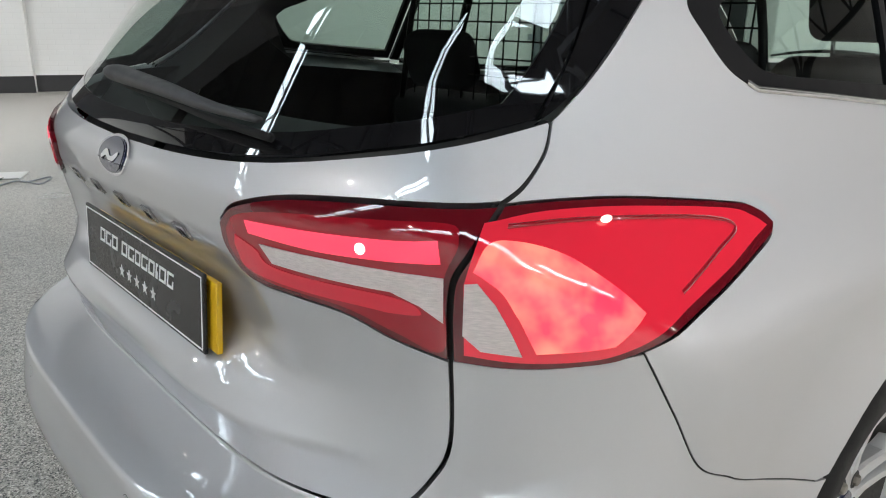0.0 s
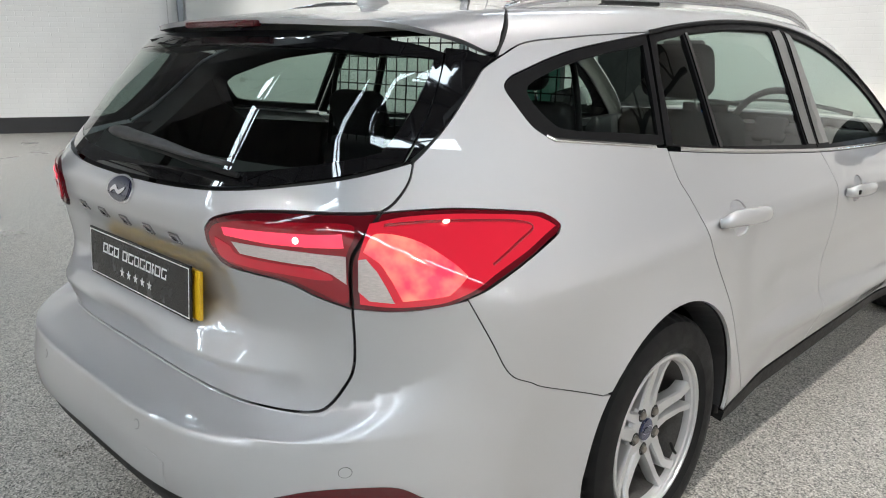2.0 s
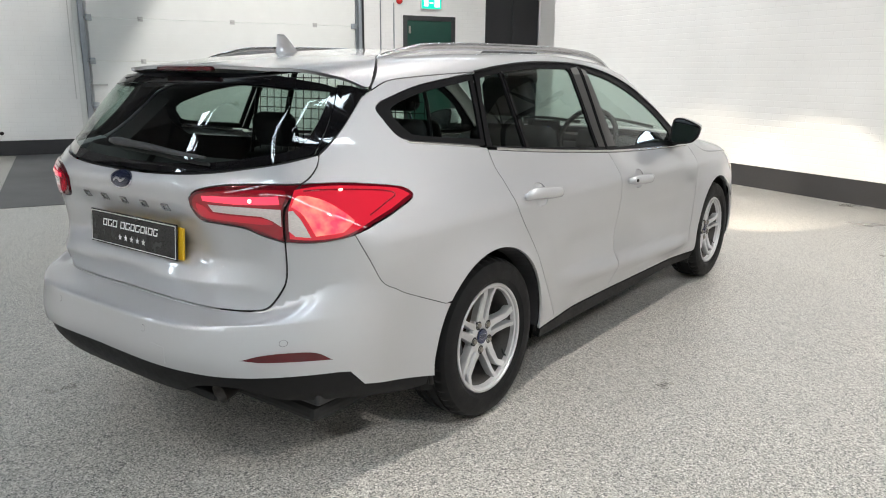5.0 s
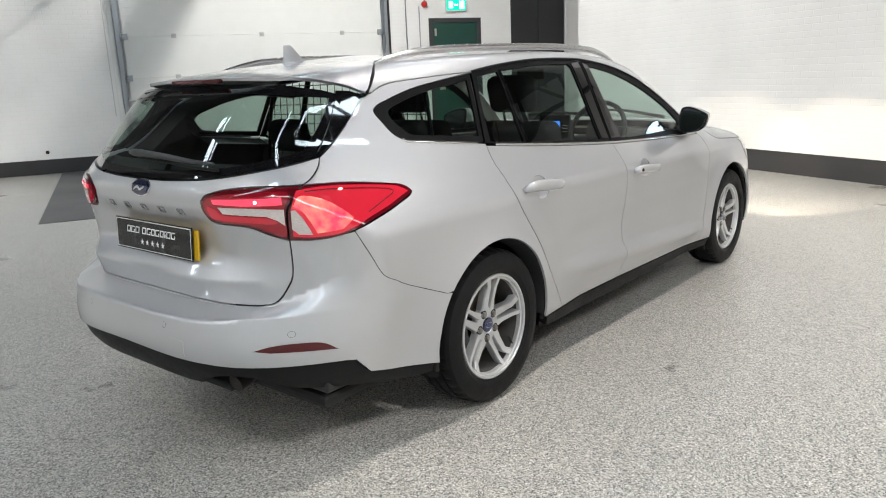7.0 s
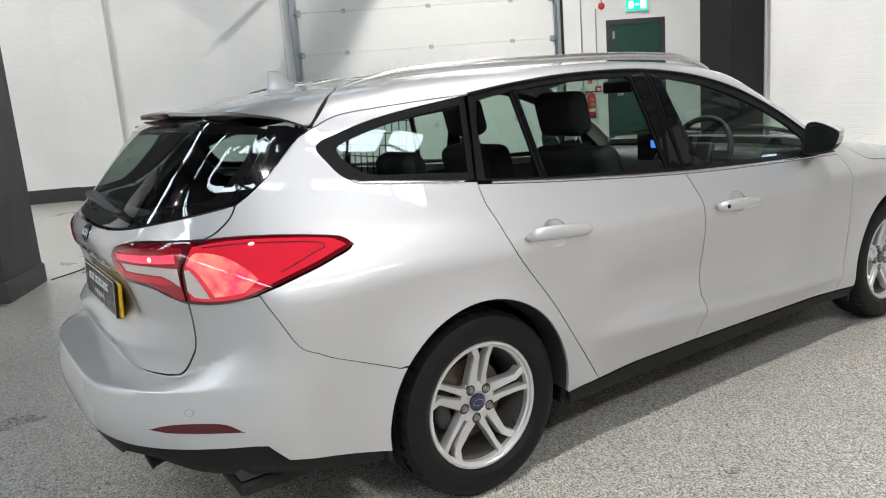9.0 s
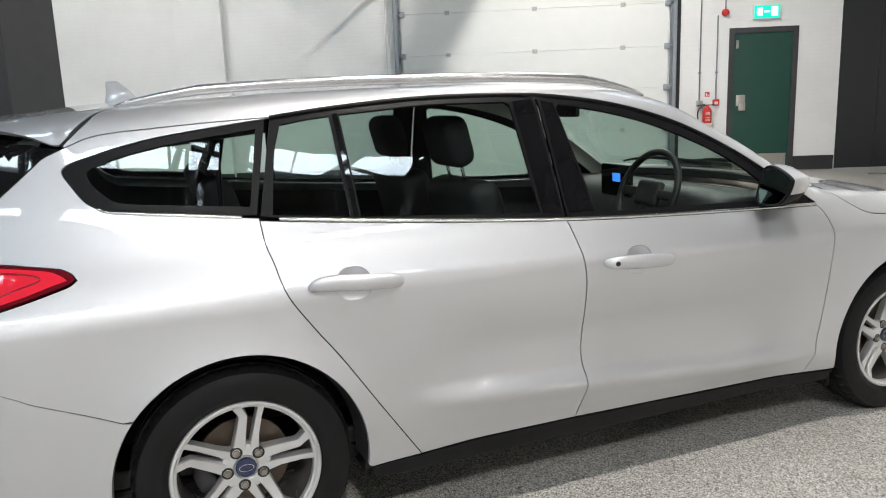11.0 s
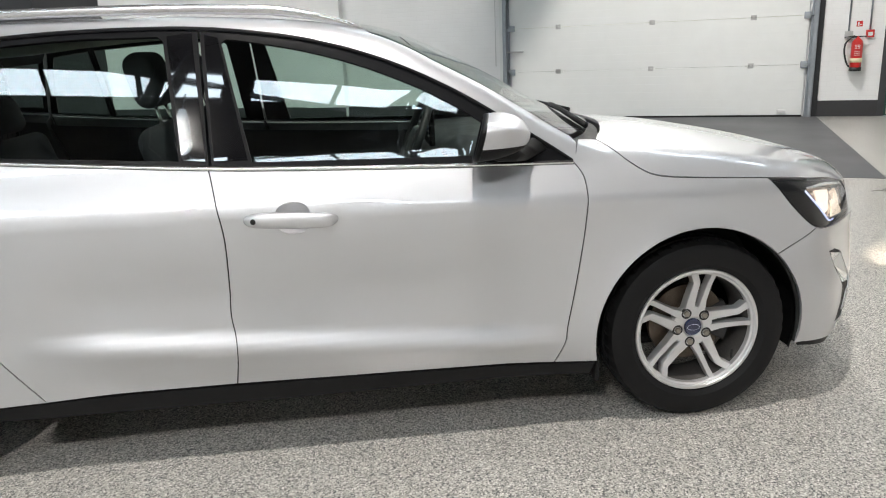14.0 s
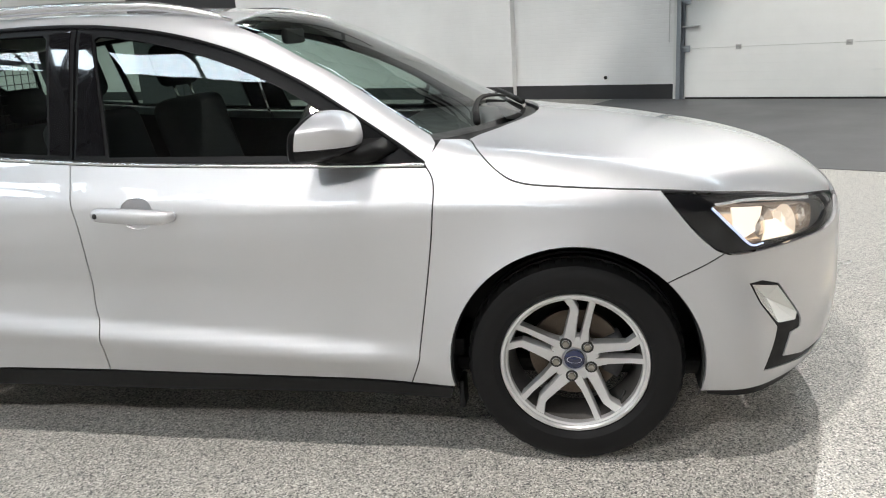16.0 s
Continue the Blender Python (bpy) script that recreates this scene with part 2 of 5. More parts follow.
def lit_field():
    """The lit lens: brighter warm clouds in red where the bulb stands behind it."""
    m = material("lit_field", (.8, .05, .08), .1, Coat_Weight=1.)
    nt = m.node_tree
    b = nt.nodes["Principled BSDF"]
    co = nt.nodes.new("ShaderNodeTexCoord")
    t = node(nt, "ShaderNodeTexNoise", Scale=17., Detail=3.)
    nt.links.new(co.outputs["Object"], t.inputs["Vector"])
    ramp = nt.nodes.new("ShaderNodeValToRGB")
    for e, (p, c) in zip(ramp.color_ramp.elements, ((.40, (1, .035, .10, 1)), (.68, (1, .42, .26, 1)))):
        e.position, e.color = p, c
    nt.links.new(t.outputs[0], ramp.inputs[0])
    nt.links.new(ramp.outputs[0], b.inputs["Emission Color"])
    b.inputs["Emission Strength"].default_value = .8
    return m


LIT_FIELD = lit_field()

# the hall
WALL_WHITE = brick_paint("white_brick", (.80, .80, .79))
PLINTH = vary(material("plinth_black", (.030, .030, .032), .5), 6, .25, .1, .15)
FLAKE = epoxy_floor()
GREY_FLOOR = vary(material("grey_floor_paint", (.085, .085, .09), .5), 1.2, .07, .05, .05)
DOOR_WHITE = vary(material("door_white", (.74, .75, .73), .42), 5, .03, .05, .06)
GALVANISED = vary(material("galvanised_steel", (.34, .37, .40), .42, .8), 14, .15, .1)
HINGE = material("hinge_zinc", (.50, .50, .49), .4, .8)
GREEN = vary(material("green_door_paint", (.012, .060, .045), .35), 6, .12, .06)
DOOR_FRAME = vary(material("dark_frame_paint", (.04, .042, .045), .45), 8, .1)
KICK = vary(material("brushed_steel", (.55, .52, .48), .35, .9), 30, .15, .1, stretch=(1, 1, .1))
CHARCOAL = vary(material("charcoal_paint", (.020, .021, .024), .5), 5, .15, .05)
ROOF_DARK = vary(material("roof_sheet", (.05, .05, .053), .7), 2, .2)
TRUSS = vary(material("truss_steel", (.02, .02, .022), .5), 6, .2)
SHEET_LIGHT = glow("rooflight_sheet", (.76, .90, 1.), ROOFLIGHT, (.8, .8, .8))
BAY_GLOW = glow("high_bay_glass", (1, .86, .66), 30.)
SIGN_GREEN = glow("exit_green", (.0, .75, .45), 1.1, (0, .4, .25))
SIGN_WHITE = glow("exit_white", (.85, 1., .95), 1.3, (.8, .8, .8))
FIRE_RED = vary(material("fire_red", (.55, .015, .012), .3, Coat_Weight=.6), 8, .08)
HOSE = material("black_hose", (.012, .012, .012), .5)
LABEL_CREAM = material("label_cream", (.75, .68, .45), .5)
BOX_WHITE = material("box_white", (.70, .70, .69), .4)


# ---- the car's skin: one smooth implicit surface, car facing +y, rear axle at y = 0 ----
def spline(pts):
    """A smooth curve through (u, value) knots (monotone cubic), vectorised."""
    u = np.array([p[0] for p in pts], float)
    v = np.array([p[1] for p in pts], float)
    d = np.diff(v) / np.diff(u)
    m = np.r_[d[0], np.where(d[:-1] * d[1:] > 0, 2 * d[:-1] * d[1:] / (d[:-1] + d[1:] + 1e-12), 0), d[-1]]

    def at(q):
        q = np.clip(np.asarray(q, float), u[0], u[-1])
        i = np.clip(np.searchsorted(u, q) - 1, 0, len(u) - 2)
        h = u[i + 1] - u[i]
        t = (q - u[i]) / h
        return ((1 + 2 * t) * (1 - t) ** 2 * v[i] + t * (1 - t) ** 2 * h * m[i]
                + t * t * (3 - 2 * t) * v[i + 1] + t * t * (t - 1) * h * m[i + 1])
    return at


def smooth(a, b, q):
    t = np.clip((np.asarray(q, float) - a) / (b - a), 0, 1)
    return t * t * (3 - 2 * t)


def belt(y):
    y = np.clip(y, -.7, 2.6)
    return 1.06 - .085 * y + .0115 * y * y


SECTION = spline([(.10, .79), (.20, .815), (.26, .828), (.33, .856), (.385, .877), (.455, .850), (.55, .846), (.66, .860),
                  (.76, .870), (.82, .871), (.850, .865), (.872, .854), (.925, .8235), (.975, .793), (1.05, .760), (1.20, .700), (1.35, .637), (1.43, .600), (1.55, .54)])
SECTION_END = spline([(.10, .82), (.20, .845), (.30, .858), (.45, .864), (.60, .870), (.76, .870), (.82, .871), (.850, .865), (.872, .854), (.925, .8235),
                      (.975, .793), (1.05, .760), (1.20, .700), (1.35, .637), (1.43, .600), (1.55, .54)])
TOP = spline([(-1.2, 1.25), (-.72, 1.362), (-.3, 1.412), (.3, 1.447), (.9, 1.457), (1.35, 1.437), (1.7, 1.385), (2.0, 1.255), (2.45, 1.015), (2.56, .985),
              (2.8, .957), (3.1, .905), (3.35, .845), (3.5, .785), (3.6, .70), (3.7, .55)])
HATCH = spline([(.60, -.966), (.66, -.966), (.70, -.967), (.78, -.972), (.90, -.990), (.97, -.995), (1.02, -.968), (1.06, -.93), (1.20, -.815), (1.33, -.70), (1.45, -.60)])
BUMP = spline([(.15, -.80), (.24, -.94), (.32, -1.07), (.40, -1.118), (.47, -1.128), (.55, -1.116), (.62, -1.100), (.80, -1.08)])
NOSE = spline([(.12, 3.45), (.2, 3.56), (.3, 3.60), (.45, 3.61), (.6, 3.61), (.7, 3.59), (.78, 3.54), (.9, 3.4)])
WHEELS = (0.0, 2.70)
AXLE = .318


def side(y, z):
    """The half width of the car at a height."""
    up = smooth(.55, .95, z)
    w = z - np.minimum(belt(y) - .975, 0) * up
    w = w - (.468 - .067 * y - .385) * smooth(.2, .36, z) * (1 - smooth(.42, .7, z))
    mid = smooth(.45, .8, y) * (1 - smooth(2.0, 2.35, y))
    x = SECTION(w) * mid + SECTION_END(w) * (1 - mid)
    back, front = np.maximum(.3 - y, 0), np.maximum(y - 1.9, 0)
    high = smooth(.75, 1.15, z)
    x = x - back ** 2 * (.022 + .1 * high) - front ** 2 * (.012 + .035 * smooth(.6, .95, z))
    for c in WHEELS:
        r = np.hypot(y - c, z - AXLE)
        x = x + .028 * np.clip(1 - (r - .345) / .2, 0, 1) ** 2 * smooth(.15, .3, z)
    return x


def smax(a, b, k):
    h = np.clip(.5 + .5 * (a - b) / k, 0, 1)
    return b + (a - b) * h + k * h * (1 - h)


def shelf(x):
    """The step between tailgate and bumper: its top and its rise, fading into the corner."""
    turn = smooth(.55, .90, x)
    return .598 + .01 * x * x + .14 * turn, .018 + .13 * turn


def tail_swell(x, z):
    """The tailgate's lip over the bumper and the hollow round the plate."""
    crest = .698 - .03 * x * x - .1 * x ** 4
    lip = np.where(z > crest, np.clip(1 - (z - crest) / .085, 0, 1) ** 1.25, 1 - .7 * np.clip((crest - z) / .10, 0, 1))
    hollow = (1 - smooth(.30, .47, x + .3 * (z - .86))) * smooth(.715, .765, z) * (1 - smooth(.86, .935, z))
    return .028 * hollow - .050 * lip * (1 - smooth(.40, .67, x))


def body(x, y, z, tail=True):
    """Below 0 inside the car. tail=False: the roof runs on past the tailgate, for the spoiler."""
    x = np.abs(x)
    f = x - side(y, z)
    ledge, rise = shelf(x)
    step = np.clip((z - ledge + rise) / rise, 0, 1)
    low_part = 1 - .6 * step - .4 * smooth(0, 1, step)
    r = (HATCH(z) + tail_swell(x, z)) * (1 - low_part) + BUMP(z) * low_part + x ** 4 * (.64 + .29 * low_part) - y
    n = y - NOSE(z) + (.60 + .10 * smooth(.35, .6, z)) * np.maximum(x, 1e-6) ** 2.4
    yy = y + .16 * x * x * smooth(1.3, 1.9, y) * (1 - smooth(2.45, 2.7, y))
    crown = .10 * (1 - smooth(2.3, 2.6, y)) + .09 * smooth(2.3, 2.7, y)
    t = (z - TOP(yy) + crown * x * x) * .8
    f = smax(f, t, .07)
    f = smax(f, r, .05) if tail else f
    return smax(f, n, .06)


CR, RC, FC, CX = .45, -.45, 3.0, .40
S1 = CX + CR * np.pi / 2
S2 = S1 + FC - RC
S3 = S2 + CR * np.pi / 2


def guide(s):
    """The start and way of a ray to the skin at the girth s: 0 at the middle of the tail, round the right side, to the nose."""
    s = np.asarray(s, float)
    a = np.clip((s - CX) / CR, 0, np.pi / 2)
    b = np.clip((s - S2) / CR, 0, np.pi / 2)
    dx, dy = np.sin(a) * np.cos(b), -np.cos(a) + np.sin(b)
    px = np.where(s < CX, s, np.where(s > S3, CX - (s - S3), CX)) 
    py = np.where(s < S1, RC, np.where(s < S2, RC + (s - S1), FC))
    return px, py, dx, dy


def girth(x, y):
    """The s of a point near the skin of the right side."""
    x, y = np.asarray(x, float), np.asarray(y, float)
    rear = np.where(x < CX, x, CX + CR * np.arctan2(np.maximum(x - CX, 0), -(y - RC)))
    fore = np.where(x < CX, S3 + CX - x, S2 + CR * np.arctan2(y - FC, np.maximum(x - CX, 1e-9)))
    return np.where(y < RC, rear, np.where(y > FC, fore, S1 + y - RC))


def march(o, d, far=1.6, n=80, fn=body):
    """Where rays from outside first meet the skin."""
    t, step = np.zeros(len(o)), far / n
    hit = np.full(len(o), np.nan)
    prev = fn(*o.T)
    for i in range(1, n + 1):
        now = fn(*(o + d * (i * step)).T)
        new_hit = np.isnan(hit) & (prev > 0) & (now <= 0)
        hit[new_hit] = (i - 1) * step
        prev = now
    lo = np.where(np.isnan(hit), far, hit)
    hi = lo + step
    for _ in range(30):
        m = (lo + hi) / 2
        inside = fn(*(o + d * m[:, None]).T) <= 0
        hi, lo = np.where(inside, m, hi), np.where(inside, lo, m)
    return o + d * hi[:, None], ~np.isnan(hit)


def normal(p, fn=body):
    e, out = 1e-3, np.zeros_like(p)
    for i in range(3):
        q = np.zeros(3)
        q[i] = e
        out[:, i] = fn(*(p + q).T) - fn(*(p - q).T)
    return out / np.linalg.norm(out, axis=1)[:, None]


def skin_side(q):
    """Points on the skin for rows of (s, z)."""
    q = np.asarray(q, float)
    px, py, dx, dy = guide(q[:, 0])
    d = -np.stack([dx, dy, 0 * dx], 1)
    o = np.stack([px, py, q[:, 1]], 1) - d * 1.3
    return march(o, d, 1.9, 95)[0]


def spoiler_top(x, y, z):
    return body(x, y, z, False)


def skin_roofline(q):
    q = np.asarray(q, float)
    return march(np.c_[q, np.full(len(q), 1.7)], np.tile([0., 0, -1], (len(q), 1)), .9, 45, spoiler_top)[0]


def skin_top(q):
    """Points on the skin for rows of (x, y), from above."""
    q = np.asarray(q, float)
    o = np.c_[q, np.full(len(q), 1.7)]
    return march(o, np.tile([0., 0, -1], (len(q), 1)), 1.5, 75)[0]


# ---- mesh helpers ----
def part(name, data, mat, parent=None, label="", shade=True, at=None):
    """Links a mesh (or a bmesh) as one object under its thing."""
    if isinstance(data, bmesh.types.BMesh):
        me = bpy.data.meshes.new(name)
        data.to_mesh(me)
        data.free()
        if shade:
            me.polygons.foreach_set("use_smooth", [True] * len(me.polygons))
        data = me
    if mat is not None and not data.materials:
        data.materials.append(mat)
    ob = new(name, data)
    if parent is not None:
        ob.parent = parent
    if at is not None:
        ob.matrix_basis = at
    return tagged(ob, label) if label else ob


def thing(name, label, category, m=None, group="", kind=""):
    ob = new(name)
    ob.empty_display_size = .1
    if m is not None:
        ob.matrix_basis = m
    return tagged(ob, label, category, group, kind)


def block(bm, lo, hi, bevel=0., seg=2, m=None):
    """A bevelled box from corner to corner."""
    lo, hi = Vector(lo), Vector(hi)
    t = Matrix.LocRotScale((lo + hi) / 2, None, hi - lo)
    made = bmesh.ops.create_cube(bm, size=1, matrix=(m @ t) if m else t)["verts"]
    if bevel:
        edges = list({e for v in made for e in v.link_edges})
        bmesh.ops.bevel(bm, geom=edges, offset=bevel, segments=seg, affect="EDGES", profile=.5)
    return bm


def lathe(profile, n=48, close=False, m=None):
    """Spins (radius, height) rows round z."""
    bm = bmesh.new()
    rings = []
    for r, h in profile:
        rings.append([bm.verts.new((m or Matrix()) @ Vector((r * math.cos(a), r * math.sin(a), h))) for a in np.linspace(0, 2 * math.pi, n, endpoint=False)])
    if close:
        rings.append(rings[0])
    for a, b in zip(rings, rings[1:]):
        for i in range(n):
            bm.faces.new((a[i], a[(i + 1) % n], b[(i + 1) % n], b[i]))
    if not close:
        for ring, flip in ((rings[0], True), (rings[-1], False)):
            if profile[0 if flip else -1][0] > 1e-4:
                bm.faces.new(ring[::-1] if flip else ring)
    bmesh.ops.remove_doubles(bm, verts=bm.verts, dist=1e-5)
    bmesh.ops.recalc_face_normals(bm, faces=bm.faces)
    return bm


def sweep(bm, pts, radii, n=10, ups=None, flat=1.):
    """A tube with round or flattened section along points."""
    pts = [Vector(p) for p in pts]
    if not hasattr(radii, "__len__"):
        radii = [radii] * len(pts)
    radii = [float(r) for r in radii]
    rings = []
    for i, p in enumerate(pts):
        d = (pts[min(i + 1, len(pts) - 1)] - pts[max(i - 1, 0)]).normalized()
        up = Vector(ups) if ups else (Vector((0, 0, 1)) if abs(d.z) < .9 else Vector((1, 0, 0)))
        a = d.cross(up).normalized()
        b = a.cross(d)
        rings.append([bm.verts.new(p + radii[i] * (math.cos(t) * a + flat * math.sin(t) * b)) for t in np.linspace(0, 2 * math.pi, n, endpoint=False)])
    for a, b in zip(rings, rings[1:]):
        for i in range(n):
            bm.faces.new((a[i], a[(i + 1) % n], b[(i + 1) % n], b[i]))
    bm.faces.new(rings[0][::-1])
    bm.faces.new(rings[-1])
    return bm


def loft(bm, rings):
    """Skins closed rings of equal count and caps the ends."""
    made = [[bm.verts.new(p) for p in r] for r in rings]
    for a, b in zip(made, made[1:]):
        for i in range(len(a)):
            bm.faces.new((a[i], a[(i + 1) % len(a)], b[(i + 1) % len(a)], b[i]))
    bm.faces.new(made[0][::-1])
    bm.faces.new(made[-1])
    bmesh.ops.recalc_face_normals(bm, faces=bm.faces)
    return bm


def rounded(pts, n=6):
    """A smooth line through a few points (Catmull-Rom)."""
    p = np.array(pts, float)
    q = np.vstack([2 * p[0] - p[1], p, 2 * p[-1] - p[-2]])
    out = []
    for i in range(1, len(q) - 2):
        t = np.linspace(0, 1, n, endpoint=False)[:, None]
        a, b, c, d = q[i - 1:i + 3]
        out.append(.5 * (2 * b + (c - a) * t + (2 * a - 5 * b + 4 * c - d) * t * t + (3 * b - a - 3 * c + d) * t ** 3))
    return np.vstack(out + [p[-1:]])


def joined(*lines):
    return np.vstack([np.asarray(a, float) for a in lines])


def dense(poly, step):
    out = []
    for a, b in zip(poly, np.roll(poly, -1, 0)):
        n = max(1, int(np.ceil(np.linalg.norm(b - a) / step)))
        out.append(a + (b - a) * np.linspace(0, 1, n, endpoint=False)[:, None])
    out = np.vstack(out)
    return out[np.linalg.norm(out - np.roll(out, 1, 0), axis=1) > 4e-4]


def inside(q, poly):
    x, y = q[:, 0], q[:, 1]
    hit = np.zeros(len(q), bool)
    for (ax, ay), (bx, by) in zip(poly, np.roll(poly, -1, 0)):
        cross = (ay > y) != (by > y)
        with np.errstate(divide="ignore", invalid="ignore"):
            hit ^= cross & (x < (bx - ax) * (y - ay) / (by - ay) + ax)
    return hit


def area(poly):
    x, y = poly.T
    return .5 * np.sum(x * np.roll(y, -1) - y * np.roll(x, -1))


def shrunk(poly, by):
    """The outline drawn in by a small gap."""
    if area(poly) < 0:
        poly = poly[::-1]
    d = np.roll(poly, -1, 0) - poly
    n = np.c_[-d[:, 1], d[:, 0]] / np.maximum(np.linalg.norm(d, axis=1), 1e-9)[:, None]
    m = n + np.roll(n, 1, 0)
    m /= np.maximum((m * m).sum(1) / 2, .25)[:, None]
    return poly + m * by


def fs_of(tris):
    return [tuple(map(int, t)) for t in tris]


def lit_normals(p, fs):
    """Vertex normals from the faces."""
    f = np.array(fs)
    n = np.cross(p[f[:, 1]] - p[f[:, 0]], p[f[:, 2]] - p[f[:, 0]])
    out = np.zeros_like(p)
    for i in range(3):
        np.add.at(out, f[:, i], n)
    return out / np.maximum(np.linalg.norm(out, axis=1), 1e-12)[:, None]


def panel(name, poly, mat, parent, lift=0., gap=.002, step=.035, over=skin_side, holes=(), deep=.010, mirror=False, label="", fn=body, both=False, dish=None, warp=None):
    """A sheet of the car's skin inside an outline, given in girth and height (or x and y from above), with turned-in edges."""
    poly = dense(np.asarray(poly, float), step * .6)
    if warp:
        poly = dense(warp(poly, 1), step * .6)
    poly = shrunk(poly, gap)
    rims = [poly] + [dense(np.asarray(h, float), step * .6) for h in holes]
    lo, hi = poly.min(0), poly.max(0)
    gx, gy = np.arange(lo[0] + step / 2, hi[0], step), np.arange(lo[1] + step / 2, hi[1], step)
    grid = np.array([(a + (step / 2 if j % 2 else 0), b) for j, b in enumerate(gy) for a in gx]).reshape(-1, 2)
    ok = inside(grid, poly)
    for h in rims[1:]:
        ok &= ~inside(grid, h)
    every = np.vstack(rims)
    near = np.array([np.min(np.sum((every - g) ** 2, 1)) for g in grid]) if len(grid) else np.zeros(0)
    grid = grid[ok & (near > (step * .4) ** 2)] if len(grid) else grid
    verts2 = np.vstack([*rims, grid])
    edges, k = [], 0
    for r in rims:
        edges += [(k + i, k + (i + 1) % len(r)) for i in range(len(r))]
        k += len(r)
    got = delaunay_2d_cdt([Vector(v) for v in verts2], edges, [], 0, 1e-6)
    pts2 = np.array([tuple(v) for v in got[0]])
    tris = np.array([f for f in got[2] if len(f) == 3])
    mid = pts2[tris].mean(1)
    keep = inside(mid, poly)
    for h in rims[1:]:
        keep &= ~inside(mid, h)
    tris = tris[keep]
    a, b, c = pts2[tris[:, 0]], pts2[tris[:, 1]], pts2[tris[:, 2]]
    turn = (b[:, 0] - a[:, 0]) * (c[:, 1] - a[:, 1]) - (b[:, 1] - a[:, 1]) * (c[:, 0] - a[:, 0])
    if warp:
        pts2 = warp(pts2, -1)
    tris = np.where((turn > 0)[:, None], tris, tris[:, ::-1])
    if over is skin_side:
        tips = np.sign(pts2[:, 0])
        p = over(np.c_[np.abs(pts2[:, 0]), pts2[:, 1]])
        p[:, 0] *= np.where(tips < 0, -1, 1)
    else:
        p = over(pts2)
    nrm = normal(p, fn)
    p = p + nrm * lift
    if dish is not None:
        q = ((pts2 - dish[0]) / dish[1] ) ** 2
        p = p - nrm * (dish[2] * np.clip(1 - q.sum(1), 0, 1) ** .6)[:, None]
        nrm = lit_normals(p, fs_of(tris))
    fs = [tuple(map(int, t)) for t in tris]
    # the edge: a strip turned in from every open border
    count = {}
    for f in fs:
        for i in range(3):
            e = (f[i], f[(i + 1) % 3])
            count[e] = count.get(e, 0) + 1
    border = [e for e in count if (e[1], e[0]) not in count]
    vs, ns = [tuple(q) for q in p], [tuple(q) for q in nrm]
    if deep:
        for i, j in border:
            t = p[j] - p[i]
            out = np.cross(t, nrm[i])
            out = out / max(np.linalg.norm(out), 1e-9)
            base = len(vs)
            vs += [tuple(p[i]), tuple(p[j]), tuple(p[j] - nrm[j] * deep), tuple(p[i] - nrm[i] * deep)]
            ns += [tuple(out)] * 4
            fs.append((base + 1, base, base + 3, base + 2))
    made = []
    for flip in ((False, True) if both else (mirror,)):
        v = [(-x, y, z) for x, y, z in vs] if flip else vs
        n = [(-x, y, z) for x, y, z in ns] if flip else ns
        f = [t[::-1] for t in fs] if flip else fs
        me = bpy.data.meshes.new(name)
        me.from_pydata(v, [], f)
        me.polygons.foreach_set("use_smooth", [True] * len(f))
        me.normals_split_custom_set_from_vertices(n)
        made.append(part(name, me, mat, parent[1] if flip and isinstance(parent, tuple) else parent[0] if isinstance(parent, tuple) else parent, label))
    return made if both else made[0]


def strip(name, line, wide, mat, parent, lift=.001, thick=.003, over=skin_side, both=True):
    """A thin band along a line on the skin: a bright trim, a rubber seal."""
    line = np.asarray(line, float)
    d = np.gradient(line, axis=0)
    n = np.c_[-d[:, 1], d[:, 0]] / np.maximum(np.linalg.norm(d, axis=1), 1e-9)[:, None]
    w = np.asarray(wide if hasattr(wide, "__len__") else [wide] * len(line))[:, None]
    a, b = over(line - n * w / 2), over(line + n * w / 2)
    na, nb = normal(a), normal(b)
    rows = [a + na * (lift - thick), a + na * lift, (a + b) / 2 + (na + nb) / 2 * (lift + thick * .5), b + nb * lift, b + nb * (lift - thick)]
    made = []
    for flip in ((1, -1) if both else (1,)):
        bm = bmesh.new()
        vs = [[bm.verts.new((q[0] * flip, q[1], q[2])) for q in r] for r in rows]
        for r, s in zip(vs, vs[1:]):
            for i in range(len(line) - 1):
                bm.faces.new((r[i], r[i + 1], s[i + 1], s[i]))
        bmesh.ops.recalc_face_normals(bm, faces=bm.faces)
        made.append(part(name, bm, mat, parent[0 if flip == 1 else 1] if isinstance(parent, tuple) else parent))
    return made


# ---- the hall ----
WX, NY, EX, SY, TOPZ = -10.80, 6.45, 11.5, -19.0, 6.8


def setting(name, boxes, mat, label, bevel=0.):
    bm = bmesh.new()
    for lo, hi in boxes:
        block(bm, lo, hi, bevel)
    ob = part(name, bm, mat, None, shade=False)
    ob.matrix_basis = ROOM
    return tagged(ob, label, name.split("_")[0], kind="structure")


